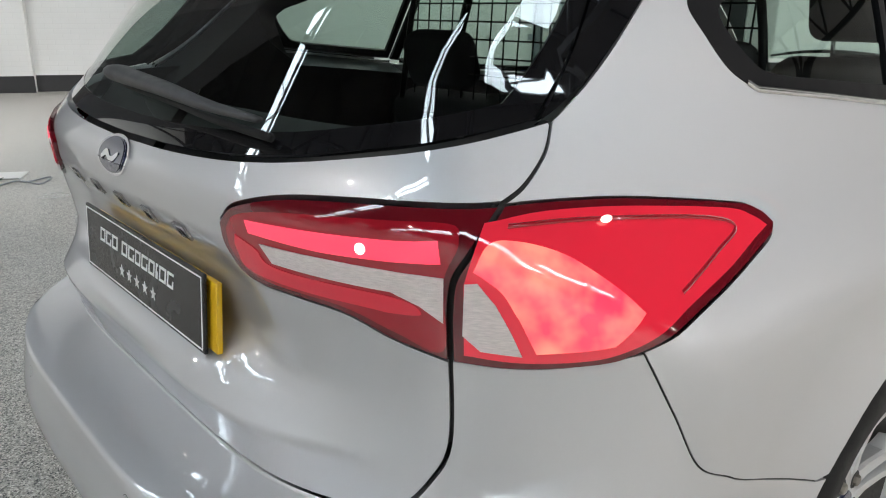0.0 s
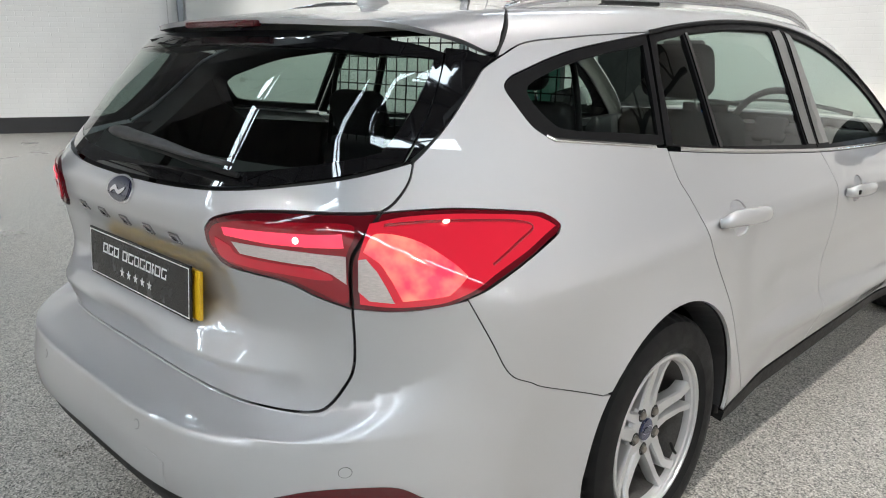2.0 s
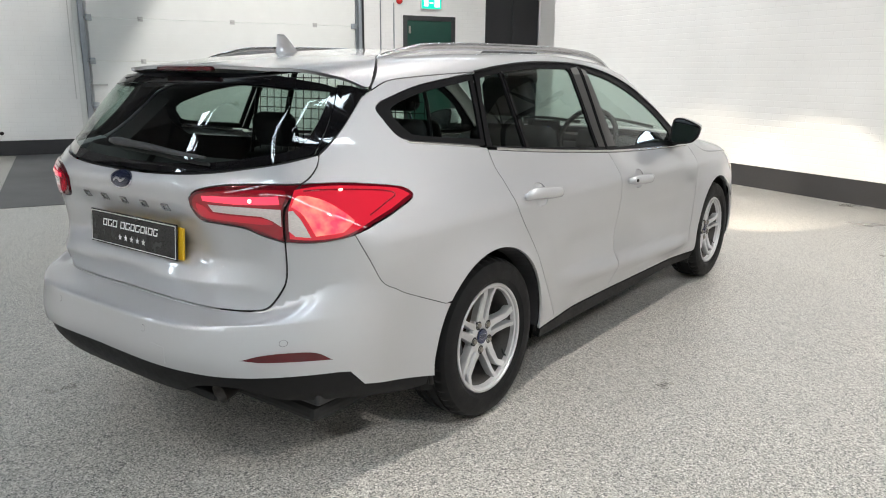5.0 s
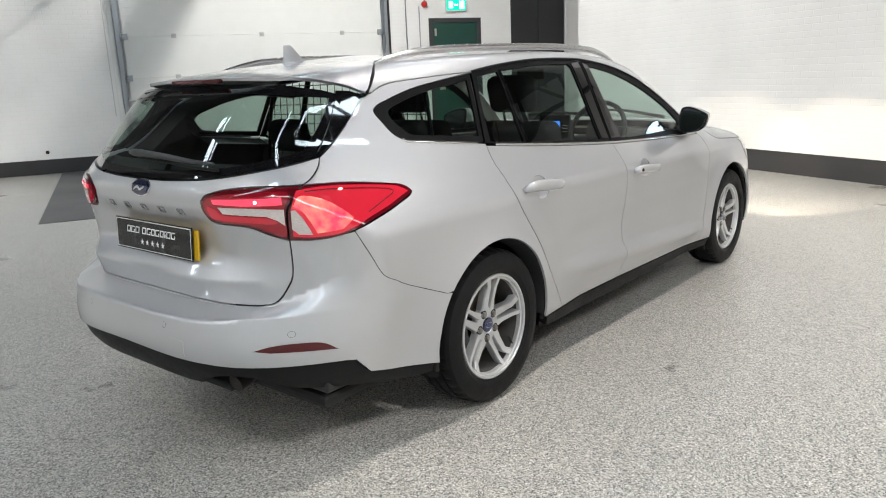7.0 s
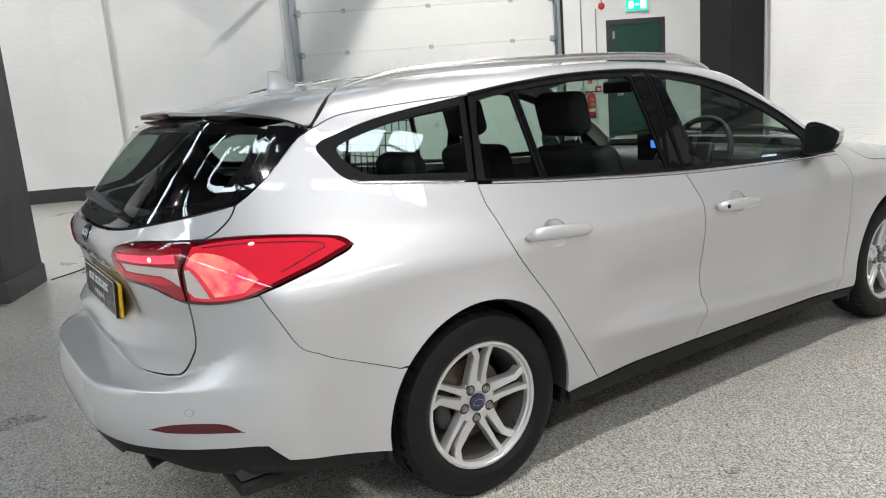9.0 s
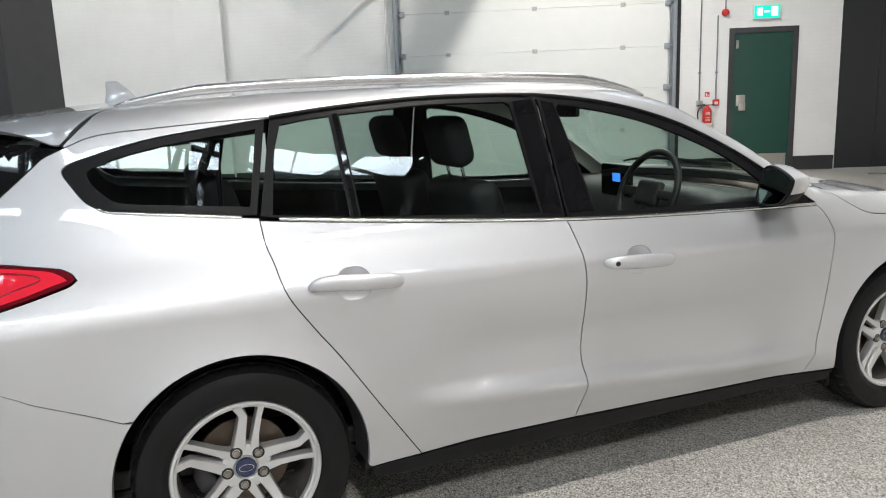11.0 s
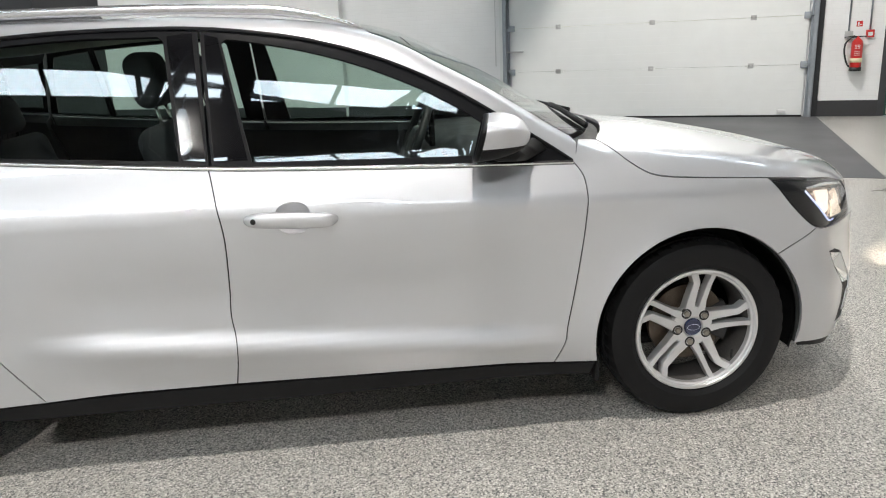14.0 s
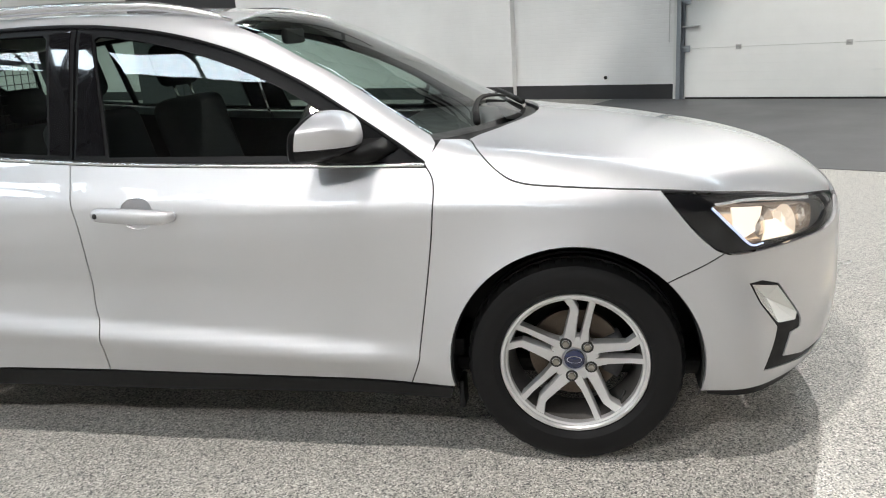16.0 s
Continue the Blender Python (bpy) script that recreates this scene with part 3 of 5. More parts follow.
setting("floor", [((WX - .3, SY - .3, -.2), (EX + .3, 15.3, 0))], FLAKE, "cast floor of grey and buff flakes, lightly glossy")
setting("floor_apron", [((WX, -1.75, 0), (-5.36, 4.28, .004))], GREY_FLOOR, "dark grey painted floor before the roller door")
setting("wall_west", [((WX - .3, SY, 0), (WX, -.50, TOPZ)), ((WX - .3, 4.05, 0), (WX, 5.13, TOPZ)), ((WX - .3, 6.22, 0), (WX, 6.95, TOPZ)), ((WX - .3, 8.27, 0), (WX, 8.6, TOPZ)),
                      ((WX - .3, -.50, 4.4), (WX, 4.05, TOPZ)), ((WX - .3, 5.13, 2.41), (WX, 6.22, TOPZ)), ((WX - .3, 6.95, 3.2), (WX, 8.27, TOPZ)),
                      ((WX, -4.55, 0), (WX + .14, -3.70, TOPZ))], WALL_WHITE, "white painted brick wall with a pilaster")
setting("wall_north", [((-7.6, NY, 0), (-.8, NY + .3, TOPZ)), ((-1.1, NY + .3, 0), (-.8, 15.0, TOPZ)), ((-1.1, 15.0, 0), (EX, 15.3, TOPZ)), ((WX, 8.30, 0), (-7.3, 8.6, TOPZ)), ((-7.6, NY + .3, 0), (-7.3, 8.3, TOPZ))], WALL_WHITE, "white painted brick wall lit by the headlamps")
# unseen; set this close so its white face brightens the car's right side
setting("wall_east", [((EX, SY - .3, 0), (EX + .3, 15.3, TOPZ))], WALL_WHITE, "white painted brick wall")
setting("wall_south", [((WX - .3, SY - .3, 0), (EX, SY, TOPZ))], WALL_WHITE, "white painted brick wall")
setting("baseboard_west", [((WX, SY, .0), (WX + .012, -4.55, .24)), ((WX, -3.70, 0), (WX + .012, -.62, .24)), ((WX + .14, -4.56, 0), (WX + .152, -3.69, .24)), ((WX, 4.22, 0), (WX + .012, 5.10, .24)), ((WX, 6.24, 0), (WX + .012, 6.93, .24)), ((WX, 8.29, 0), (-7.6, 8.288 + .0, .24))], PLINTH, "black painted plinth along the wall")
setting("baseboard_north", [((-7.6, NY - .012, 0), (-.8, NY, .26)), ((-7.612, NY - .012, 0), (-7.6, 8.3, .26))], PLINTH, "black painted plinth along the wall")

# roof: dark sheets with long strips of daylit sheet between lattice trusses
setting("ceiling", [((WX, SY, TOPZ), (EX, 15.3, TOPZ + .1))], ROOF_DARK, "dark profiled roof sheets")
# the short strip at x 3.0 is added for cool light on flank and tailgate
for x0, lean, wide, north in ((-5.2, 0, .30, 6), (3.0, 0, .25, -3), (6.15, -.28, .37, 6)):
    bm = bmesh.new()
    for y0 in np.arange(-16.15, north, 3.95):
        for k in (0, 1.11, 2.22):
            y1, y2 = y0 + k, y0 + k + 1.08
            mid = x0 + lean * ((y1 + y2) / 2 - 3.5)
            m = Matrix.Translation((mid, (y1 + y2) / 2, TOPZ - .004)) @ Matrix.Rotation(-math.atan(lean), 4, "Z")
            block(bm, (-wide, (y1 - y2) / 2, -.002), (wide, (y2 - y1) / 2, .002), m=m)
    ob = part("rooflight", bm, SHEET_LIGHT, None, shade=False)
    ob.matrix_basis = ROOM
    tagged(ob, "long strip of daylit translucent roof sheets", "rooflight", "rooflights in the roof", "structure")


def truss(y, west=WX):
    t = thing("roof_truss", "dark steel lattice roof truss", "truss", ROOM @ pose(0, y, 0), "trusses under the roof", "structure")
    for z, name in ((TOPZ - .12, "top_chord"), (EAVES + .35, "bottom_chord")):
        part(name, block(bmesh.new(), (west, -.06, z - .06), (EX, .06, z + .06), .01), TRUSS, t, shade=False)
    bm = bmesh.new()
    n = 22
    xs = np.linspace(west, EX, n + 1)
    for i in range(n):
        lo, hi = EAVES + .37, TOPZ - .14
        a, b = (lo, hi) if i % 2 else (hi, lo)
        sweep(bm, [(xs[i], 0, a), (xs[i + 1], 0, b)], .045, 6)
    part("lattice", bm, TRUSS, t)
    return t


for y in (-16.6, -12.2, -8.4, -4.6, -.9, 2.0, 5.6):
    truss(y)
for y in (9.4, 13.0):
    truss(y, -.8)
bm = bmesh.new()
for x in np.arange(WX + 1, EX, 1.6):
    block(bm, (x - .035, SY, TOPZ - .12), (x + .035, 8.6 if x < -.8 else 15.0, TOPZ - .02))
ob = tagged(part("purlins", bm, TRUSS, None, shade=False), "dark steel purlins under the roof sheets", "purlin", kind="structure")
ob.matrix_basis = ROOM

# fittings for all of BAYS, the added fill lamp at y 10.5 included
for x, y, _ in BAYS:
    bay = thing("high_bay_lamp", "round warm high-bay lamp hung from the roof", "lamp", ROOM @ pose(x, y, HIGH), "high-bay lamps")
    part("reflector_shade", lathe([(.05, .32), (.06, .28), (.14, .02), (.15, .0), (.135, .0), (.05, .26)], 32, close=True), GALVANISED, bay)
    part("lamp_glass", lathe([(.065, .012), (.065, .02), (.0001, .03)], 32), BAY_GLOW, bay)
    part("hanger", sweep(bmesh.new(), [(0, 0, .3), (0, 0, TOPZ - HIGH)], .012, 8), TRUSS, bay)

# unseen slanting bar on hangers, added to throw a diagonal shadow on the west wall
brace = thing("shadow_brace", "unseen slanting bar, added to cast the diagonal shadow on the wall", "brace", ROOM, kind="structure")
part("bar", sweep(bmesh.new(), [(-9.30, -1.22, 3.05), (-9.30, 1.55, 5.22)], .032, 8), TRUSS, brace)
for y, z in ((-1.22, 3.05), (1.55, 5.22)):
    part("hanger", sweep(bmesh.new(), [(-9.30, y, z), (-9.30, y, TOPZ)], .008, 6), TRUSS, brace)

# column
col = thing("steel_column", "boxed charcoal column with a black foot", "column", ROOM, kind="structure")
part("casing", block(bmesh.new(), (-3.78, -3.45, .0), (-3.02, -2.70, TOPZ), .01), CHARCOAL, col, shade=False)
part("foot", block(bmesh.new(), (-3.795, -3.465, 0), (-3.005, -2.685, .17), .01), PLINTH, col, shade=False)

# sectional door
shutter = thing("sectional_door", "closed white sectional door of ribbed panels", "garage door", ROOM, kind="structure")
FACE = WX + .055
joints = [.03, .787, 1.505, 2.19, 2.90, 3.62, 4.34]
for z0, z1 in zip(joints, joints[1:]):
    bm = block(bmesh.new(), (FACE - .045, -.52, z0 + .002), (FACE, 4.07, z1 - .002), .004)
    for r in np.linspace(z0, z1, 7)[1:-1]:
        block(bm, (FACE - .001, -.51, r - .0035), (FACE + .0022, 4.06, r + .0035), .001, 1)
    part("door_panel", bm, DOOR_WHITE, shutter, shade=False)
bm = block(bmesh.new(), (FACE - .05, -.52, 0), (FACE + .004, 4.07, .032), .004)
part("bottom_seal", bm, SEAL, shutter, "black rubber bottom seal", shade=False)
for z in joints[1:-1]:
    for y in (.29, 1.80, 3.30):
        bm = block(bmesh.new(), (FACE, y - .042, z - .038), (FACE + .006, y + .042, z - .006), .002)
        block(bm, (FACE, y - .042, z + .006), (FACE + .006, y + .042, z + .038), .002)
        sweep(bm, [(FACE + .009, y - .04, z), (FACE + .009, y + .04, z)], .008, 8)
        part("hinge", bm, HINGE, shutter)
    for y, s in ((-.50, -1), (4.05, 1)):
        bm = block(bmesh.new(), (FACE, y - .05, z - .05), (FACE + .03, y + .05, z + .05), .004)
        sweep(bm, [(FACE + .02, y, z), (FACE + .02, y + .13 * s, z)], .012, 8)
        part("roller_bracket", bm, GALVANISED, shutter)
for y, s in ((-.60, -1), (4.15, 1)):
    bm = block(bmesh.new(), (FACE - .05, y - .045, 0), (FACE + .004, y + .045, 4.6), .003)
    block(bm, (FACE, y + .03 * s, 0), (FACE + .085, y + .045 * s, 4.6), .002)
    block(bm, (FACE + .07, y - .02 * s, 0), (FACE + .085, y + .045 * s, 4.6), .002)
    part("guide_rail", bm, GALVANISED, shutter, "galvanised guide rail", shade=False)
    bm = block(bmesh.new(), (WX - .002, y + .05 * s, 0), (WX + .03, y + .13 * s, 4.6), .003)
    part("jamb", bm, CHARCOAL if s > 0 else DOOR_WHITE, shutter, shade=False)
bm = bmesh.new()
for i in range(150):
    z = .9 + i * .024
    block(bm, (WX + .05 + (.006 if i % 2 else 0), -.80 + (.0 if i % 2 else .004), z), (WX + .058 + (.006 if i % 2 else 0), -.786 + (.0 if i % 2 else .004), z + .02))
part("chain", bm, HINGE, shutter, "hanging steel hoist chain", shade=False)
part("bolt", block(bmesh.new(), (FACE, -.62, 1.11), (FACE + .05, -.30, 1.14), .004), HINGE, shutter, "sliding bolt")
part("floor_bolt", block(bmesh.new(), (FACE, 3.72, .06), (FACE + .03, 3.84, .12), .004), BOX_WHITE, shutter)

# fire exit
fire = thing("door_1", "closed dark green fire exit door with a steel kick plate", "door", ROOM, kind="structure")
part("leaf", block(bmesh.new(), (WX - .05, 5.19, .01), (WX - .005, 6.16, 2.35), .004), GREEN, fire, shade=False)
bm = bmesh.new()
for lo, hi in (((5.10, 0), (5.19, 2.44)), ((6.16, 0), (6.25, 2.44)), ((5.19, 2.35), (6.16, 2.44))):
    block(bm, (WX - .08, lo[0], lo[1]), (WX + .012, hi[0], hi[1]), .004)
part("door_frame", bm, DOOR_FRAME, fire, shade=False)
part("kick_plate", block(bmesh.new(), (WX - .006, 5.22, .03), (WX - .001, 6.13, .30), .001), KICK, fire, "brushed steel kick plate", shade=False)
bm = block(bmesh.new(), (WX - .006, 5.25, 1.13), (WX + .012, 5.40, 1.32), .004)
block(bm, (WX + .01, 5.28, 1.05), (WX + .05, 5.40, 1.18), .008)
part("lock_plate", bm, KICK, fire, "steel lock plate")
part("door_closer", block(bmesh.new(), (WX - .006, 5.22, 2.10), (WX + .02, 5.26, 2.24), .004), KICK, fire)

dark = thing("door_2", "tall charcoal double door", "door", ROOM, kind="structure")
for y0, y1 in ((6.97, 7.60), (7.61, 8.25)):
    part("leaf", block(bmesh.new(), (WX - .05, y0, .01), (WX - .004, y1, 3.19), .004), CHARCOAL, dark, shade=False)

exit_sign = thing("exit_sign", "lit green and white running exit sign over the door", "sign", ROOM)
part("case", block(bmesh.new(), (WX, 5.47, 2.565), (WX + .05, 5.92, 2.80), .006), BOX_WHITE, exit_sign, shade=False)
part("panel", block(bmesh.new(), (WX + .05, 5.485, 2.578), (WX + .054, 5.905, 2.788)), SIGN_GREEN, exit_sign, "glowing green panel", shade=False)
bm = block(bmesh.new(), (WX + .054, 5.53, 2.62), (WX + .056, 5.62, 2.75))
block(bm, (WX + .054, 5.76, 2.61), (WX + .056, 5.87, 2.76))
block(bm, (WX + .054, 5.65, 2.67), (WX + .056, 5.73, 2.70))
part("pictogram", bm, SIGN_WHITE, exit_sign, "white pictogram as plain shapes", shade=False)

bell = thing("alarm_bell", "red round fire alarm on the white wall", "alarm", ROOM @ pose(WX, 5.02, 2.70, 0, 90, 0))
part("dome", lathe([(.062, 0), (.062, .03), (.05, .055), (.03, .07), (.0001, .072)], 32), FIRE_RED, bell)

for y, top, zlow, name in ((4.62, 5, 1.20, "conduit"), (4.90, 2.66, 1.20, "conduit"), (5.02, 5, 2.76, "conduit")):
    c = thing(name, "thin grey conduit clipped to the wall", "pipe", ROOM, "conduits on the wall", "structure")
    part("pipe", sweep(bmesh.new(), [(WX + .018, y, zlow), (WX + .018, y, top)], .011, 10), GALVANISED, c)
    part("clip", block(bmesh.new(), (WX, y - .022, zlow + .5), (WX + .032, y + .022, zlow + .53), .003), GALVANISED, c)
box = thing("junction_box", "small grey socket box on the wall", "socket", ROOM)
part("case", block(bmesh.new(), (WX, 4.57, 1.14), (WX + .05, 4.68, 1.25), .008), HINGE, box)
call = thing("call_point", "red fire alarm call point on the wall", "alarm", ROOM)
part("case", block(bmesh.new(), (WX, 4.85, 1.15), (WX + .05, 4.96, 1.26), .008), FIRE_RED, call)
part("window", block(bmesh.new(), (WX + .05, 4.875, 1.175), (WX + .053, 4.935, 1.225)), BOX_WHITE, call, shade=False)
notice = thing("fire_notice", "small red and white notice above the extinguisher", "sign", ROOM)
part("board", block(bmesh.new(), (WX, 4.72, 1.31), (WX + .004, 4.80, 1.39)), FIRE_RED, notice, shade=False)
bm = block(bmesh.new(), (WX + .004, 4.735, 1.32), (WX + .006, 4.755, 1.375))
block(bm, (WX + .004, 4.765, 1.33), (WX + .006, 4.785, 1.345))
part("mark", bm, BOX_WHITE, notice, shade=False)
ext = thing("fire_extinguisher", "red fire extinguisher with a black hose on the wall", "extinguisher", ROOM @ pose(WX + .10, 4.74, 0))
part("cylinder", lathe([(.070, .71), (.078, .72), (.078, 1.06), (.070, 1.10), (.045, 1.13), (.022, 1.15), (.022, 1.17)], 32), FIRE_RED, ext)
part("base_ring", lathe([(.080, .675), (.082, .68), (.082, .73), (.079, .73)], 32), HOSE, ext)
part("label", lathe([(.0785, .80), (.0792, .80), (.0792, .86), (.0785, .86)], 32, close=True), LABEL_CREAM, ext, "cream and yellow label")
for z in (.90, .925, .95, 1.0, 1.02, 1.04):
    for a in (-.45, -.2, .05, .3):
        bm = block(bmesh.new(), (.0775 * math.cos(a) - .002, .0775 * math.sin(a) - .006, z), (.0775 * math.cos(a) + .003, .0775 * math.sin(a) + .006, z + .010))
        part("text_bar", bm, BOX_WHITE, ext, shade=False)
bm = block(bmesh.new(), (-.015, -.02, 1.16), (.015, .12, 1.178), .004)
block(bm, (-.012, -.01, 1.19), (.012, .13, 1.202), .004, m=pose(0, 0, -.02, 8, 0, 0))
part("lever", bm, HOSE, ext)
part("hose", sweep(bmesh.new(), rounded([(.0, 0, 1.165), (.03, -.08, 1.16), (.05, -.16, 1.08), (.06, -.17, .95), (.06, -.13, .80), (.06, -.09, .74)]), .013, 10), HOSE, ext)
fix = thing("wall_bolt", "rusty bolt head in the white wall", "bolt", ROOM @ pose(WX, -1.92, .36, 0, 90, 0))
part("head", lathe([(.03, 0), (.03, .012), (.0001, .016)], 12), EXHAUST, fix)

# a lead and a folded sheet left by the column
lead = thing("extension_lead", "white socket block with a loose grey lead on the floor", "cable", ROOM @ pose(-4.4, -2.45, 0))
part("block", block(bmesh.new(), (-.12, -.10, 0), (.12, .12, .012), .004), BOX_WHITE, lead, shade=False)
part("cord", sweep(bmesh.new(), rounded([(.1, .1, .006), (.25, .18, .006), (.10, .32, .006), (.34, .30, .006), (.20, .12, .006), (.42, .0, .006)]), .005, 8), GALVANISED, lead)
sheet = thing("power_lead", "dark cable running up beside the column", "cable", ROOM)
part("cord", sweep(bmesh.new(), rounded([(-3.80, -2.66, .006), (-3.9, -2.6, .008), (-4.1, -2.52, .006), (-4.3, -2.45, .01)]), .006, 8), HOSE, sheet)


# ---- the estate car: outlines in girth (metres round from the tail) and height ----
SIDE0 = S1 - RC  # girth of the rear axle
END = S3 + CX

car = thing("estate_car", "silver five-door estate car with lit tail lamps on a flake floor", "car")

REAR_EDGE = rounded([(1.665, 1.056), (1.672, .985), (1.686, .935), (1.712, .84), (1.78, .735), (1.86, .625), (1.97, .458), (2.105, .257)])
MID_EDGE = rounded([(2.680, .968), (2.700, .866), (2.716, .753), (2.711, .6), (2.705, .5), (2.716, .392), (2.695, .258)])
FORE_EDGE = rounded([(3.833, .921), (3.860, .878), (3.863, .81), (3.850, .69), (3.823, .525), (3.796, .375), (3.788, .325), (3.755, .243)])
BELT = rounded([(1.255, 1.101), (1.45, 1.080), (1.665, 1.056), (2.1, 1.013), (2.68, .968), (3.2, .942), (3.833, .921)])
HEAD = rounded([(1.735, 1.342), (1.95, 1.366), (2.26, 1.386), (2.62, 1.385), (2.88, 1.358), (3.08, 1.316), (3.27, 1.252), (3.46, 1.160), (3.62, 1.062), (3.74, .985), (3.833, .921)])
QUARTER = rounded([(1.255, 1.101), (1.205, 1.132), (1.170, 1.182), (1.153, 1.214), (1.165, 1.232), (1.21, 1.250), (1.40, 1.298), (1.735, 1.342)])
PILLAR = rounded([(1.164, 1.282), (1.25, 1.312), (1.40, 1.326), (1.60, 1.338), (1.735, 1.344)])
GATE = rounded([(.762, 1.083), (.752, 1.050), (.725, 1.018), (.700, 1.003)])
SEAM = rounded([(.700, 1.003), (.675, .959), (.662, .932), (.658, .89), (.658, .832)])
GATE_LOW = rounded([(.658, .832), (.656, .718), (.634, .664), (.600, .620), (.565, .6065), (.49, .603), (.25, .604), (0, .606)])
LAMP_IN_TOP = rounded([(.700, 1.003), (.589, 1.007), (.473, .999), (.398, .979), (.368, .955)])
LAMP_IN_LOW = rounded([(.368, .955), (.374, .923), (.404, .889), (.466, .884), (.541, .876), (.598, .852), (.658, .832)])
LAMP_OUT_TOP = rounded([(.700, 1.003), (.748, 1.002), (.886, .993), (1.10, .970), (1.150, .956), (1.168, .936)])
LAMP_OUT_LOW = rounded([(1.168, .936), (1.140, .920), (1.042, .895), (.916, .866), (.846, .846), (.826, .839), (.78, .832), (.719, .828), (.658, .832)])
CORNER = rounded([(.858, .847), (.902, .763), (.945, .684), (1.000, .650), (1.054, .621), (1.240, .545)])
ARCH_R, ARCH_Z = .366, .322


def arch(c, a0, a1, n=28):
    a = np.radians(np.linspace(a0, a1, n))
    return np.c_[SIDE0 + c + ARCH_R * np.cos(a), ARCH_Z + ARCH_R * np.sin(a)]


def where(q):
    return skin_side(np.asarray(q, float))[:, :2]


def back(line):
    return line[::-1]


def scoop(s, z):
    a = np.linspace(0, 2 * np.pi, 40, endpoint=False)
    return np.c_[s + .056 * np.sign(np.cos(a)) * np.abs(np.cos(a)) ** .75, z + .048 * np.sin(a)]


# doors
low = .007
CUPS = {"rear": (1.912, .850), "front": (2.928, .810)}
belt_at = spline([tuple(p) for p in BELT])
for flip in (0, 1):
    k = dict(mirror=bool(flip))
    rb = BELT[(BELT[:, 0] >= 1.665) & (BELT[:, 0] <= 2.681)] - [0, low]
    rear_door = panel("rear_door", joined(REAR_EDGE[1:], back(MID_EDGE)[:-1], back(rb)), PAINT, car, holes=[scoop(*CUPS["rear"])], step=.02, **k)
    fb = BELT[BELT[:, 0] >= 2.679] - [0, low]
    front_door = panel("front_door", joined(MID_EDGE[1:], back(FORE_EDGE)[:-1], back(fb)), PAINT, car, holes=[scoop(*CUPS["front"])], step=.02, **k)
    # glasses and their black frames
    rear_pane = joined(rounded([(1.972, 1.036), (1.953, 1.346)], 4), rounded([(1.953, 1.346), (2.26, 1.366), (2.54, 1.366)]), rounded([(2.558, 1.352), (2.592, .992)], 4))
    small_pane = joined([(1.705, 1.062), (1.735, 1.24)], rounded([(1.765, 1.322), (1.84, 1.334), (1.921, 1.343)]), [(1.940, 1.040)])
    front_pane = joined([(2.812, .978), (2.735, 1.340)], rounded([(2.75, 1.350), (2.82, 1.340), (2.99, 1.305), (3.17, 1.250), (3.354, 1.172), (3.49, 1.096), (3.60, 1.015)]), [(3.62, .955)])
    frame_r = joined([(1.668, 1.060)], back(HEAD[HEAD[:, 0] <= 2.66])[::-1], [(2.664, 1.380), (2.682, .974)], back(BELT[(BELT[:, 0] > 1.68) & (BELT[:, 0] < 2.67)] + [0, .004]))
    frame_f = joined([(2.688, .974), (2.668, 1.378)], HEAD[HEAD[:, 0] > 2.68], back(BELT[BELT[:, 0] > 2.70] + [0, .004]))
    panel("window_frame", frame_r, SATIN, rear_door, lift=-.003, holes=[rear_pane, small_pane], label="satin black window frame", **k)
    panel("window_frame", frame_f, SATIN, front_door, lift=-.003, holes=[front_pane], label="satin black window frame", **k)
    # gloss black covers over the middle post
    panel("pillar_cover", [(2.600, .992), (2.568, 1.366), (2.648, 1.374), (2.674, .985)], GLOSS_BLACK, rear_door, lift=.001, label="gloss black pillar cover", **k)
    panel("pillar_cover", [(2.696, .985), (2.682, 1.368), (2.727, 1.356), (2.802, .982)], GLOSS_BLACK, front_door, lift=.001, label="gloss black pillar cover", **k)
    for outline, door in ((rear_pane, rear_door), (small_pane, rear_door), (front_pane, front_door)):
        glass = panel("window_pane", outline, CLEAR, door, lift=-.010, gap=-.006, deep=0, label="faintly green side window glass", **k)
        glass.visible_shadow = False
    panel("divider", [(1.930, 1.348), (1.948, 1.350), (1.967, 1.030), (1.947, 1.033)], GLOSS_BLACK, rear_door, lift=.001, label="gloss black window divider", **k)
    quarter_pane = joined(rounded([(1.645, 1.090), (1.45, 1.108), (1.31, 1.122), (1.262, 1.142), (1.215, 1.200), (1.25, 1.232), (1.42, 1.276), (1.690, 1.313)]), [(1.668, 1.2)])
    quarter_ring = joined(QUARTER, [(1.722, 1.338), (1.662, 1.064)], back(BELT[BELT[:, 0] < 1.65] + [0, .006]))
    quarter_frame = panel("quarter_window", quarter_ring, SATIN, car, lift=-.002, holes=[quarter_pane], label="satin black rear quarter window surround", **k)
    glass = panel("window_pane", quarter_pane, CLEAR, quarter_frame, lift=-.008, gap=-.005, deep=0, **k)
    glass.visible_shadow = False
    # door handles: a bar over a scooped bowl
    for door, s0, s1, z0, z1, lock in ((rear_door, 1.786, 2.047, .853, .842, False), (front_door, 2.795, 3.050, .813, .802, True)):
        line = rounded([(s0, z0), (s0 + .03, z0 + .002), ((s0 + s1) / 2, (z0 + z1) / 2 + .003), (s1 - .03, z1 + .002), (s1, z1)], 8)
        p = skin_side(line)
        nn = normal(p)
        rise = np.sin(np.linspace(0, np.pi, len(p))) ** .5 * .030 + .002
        q = p + nn * rise[:, None]
        if flip:
            q[:, 0] *= -1
        wide = .010 + .0195 * np.sin(np.linspace(.12, np.pi - .12, len(p))) ** .45
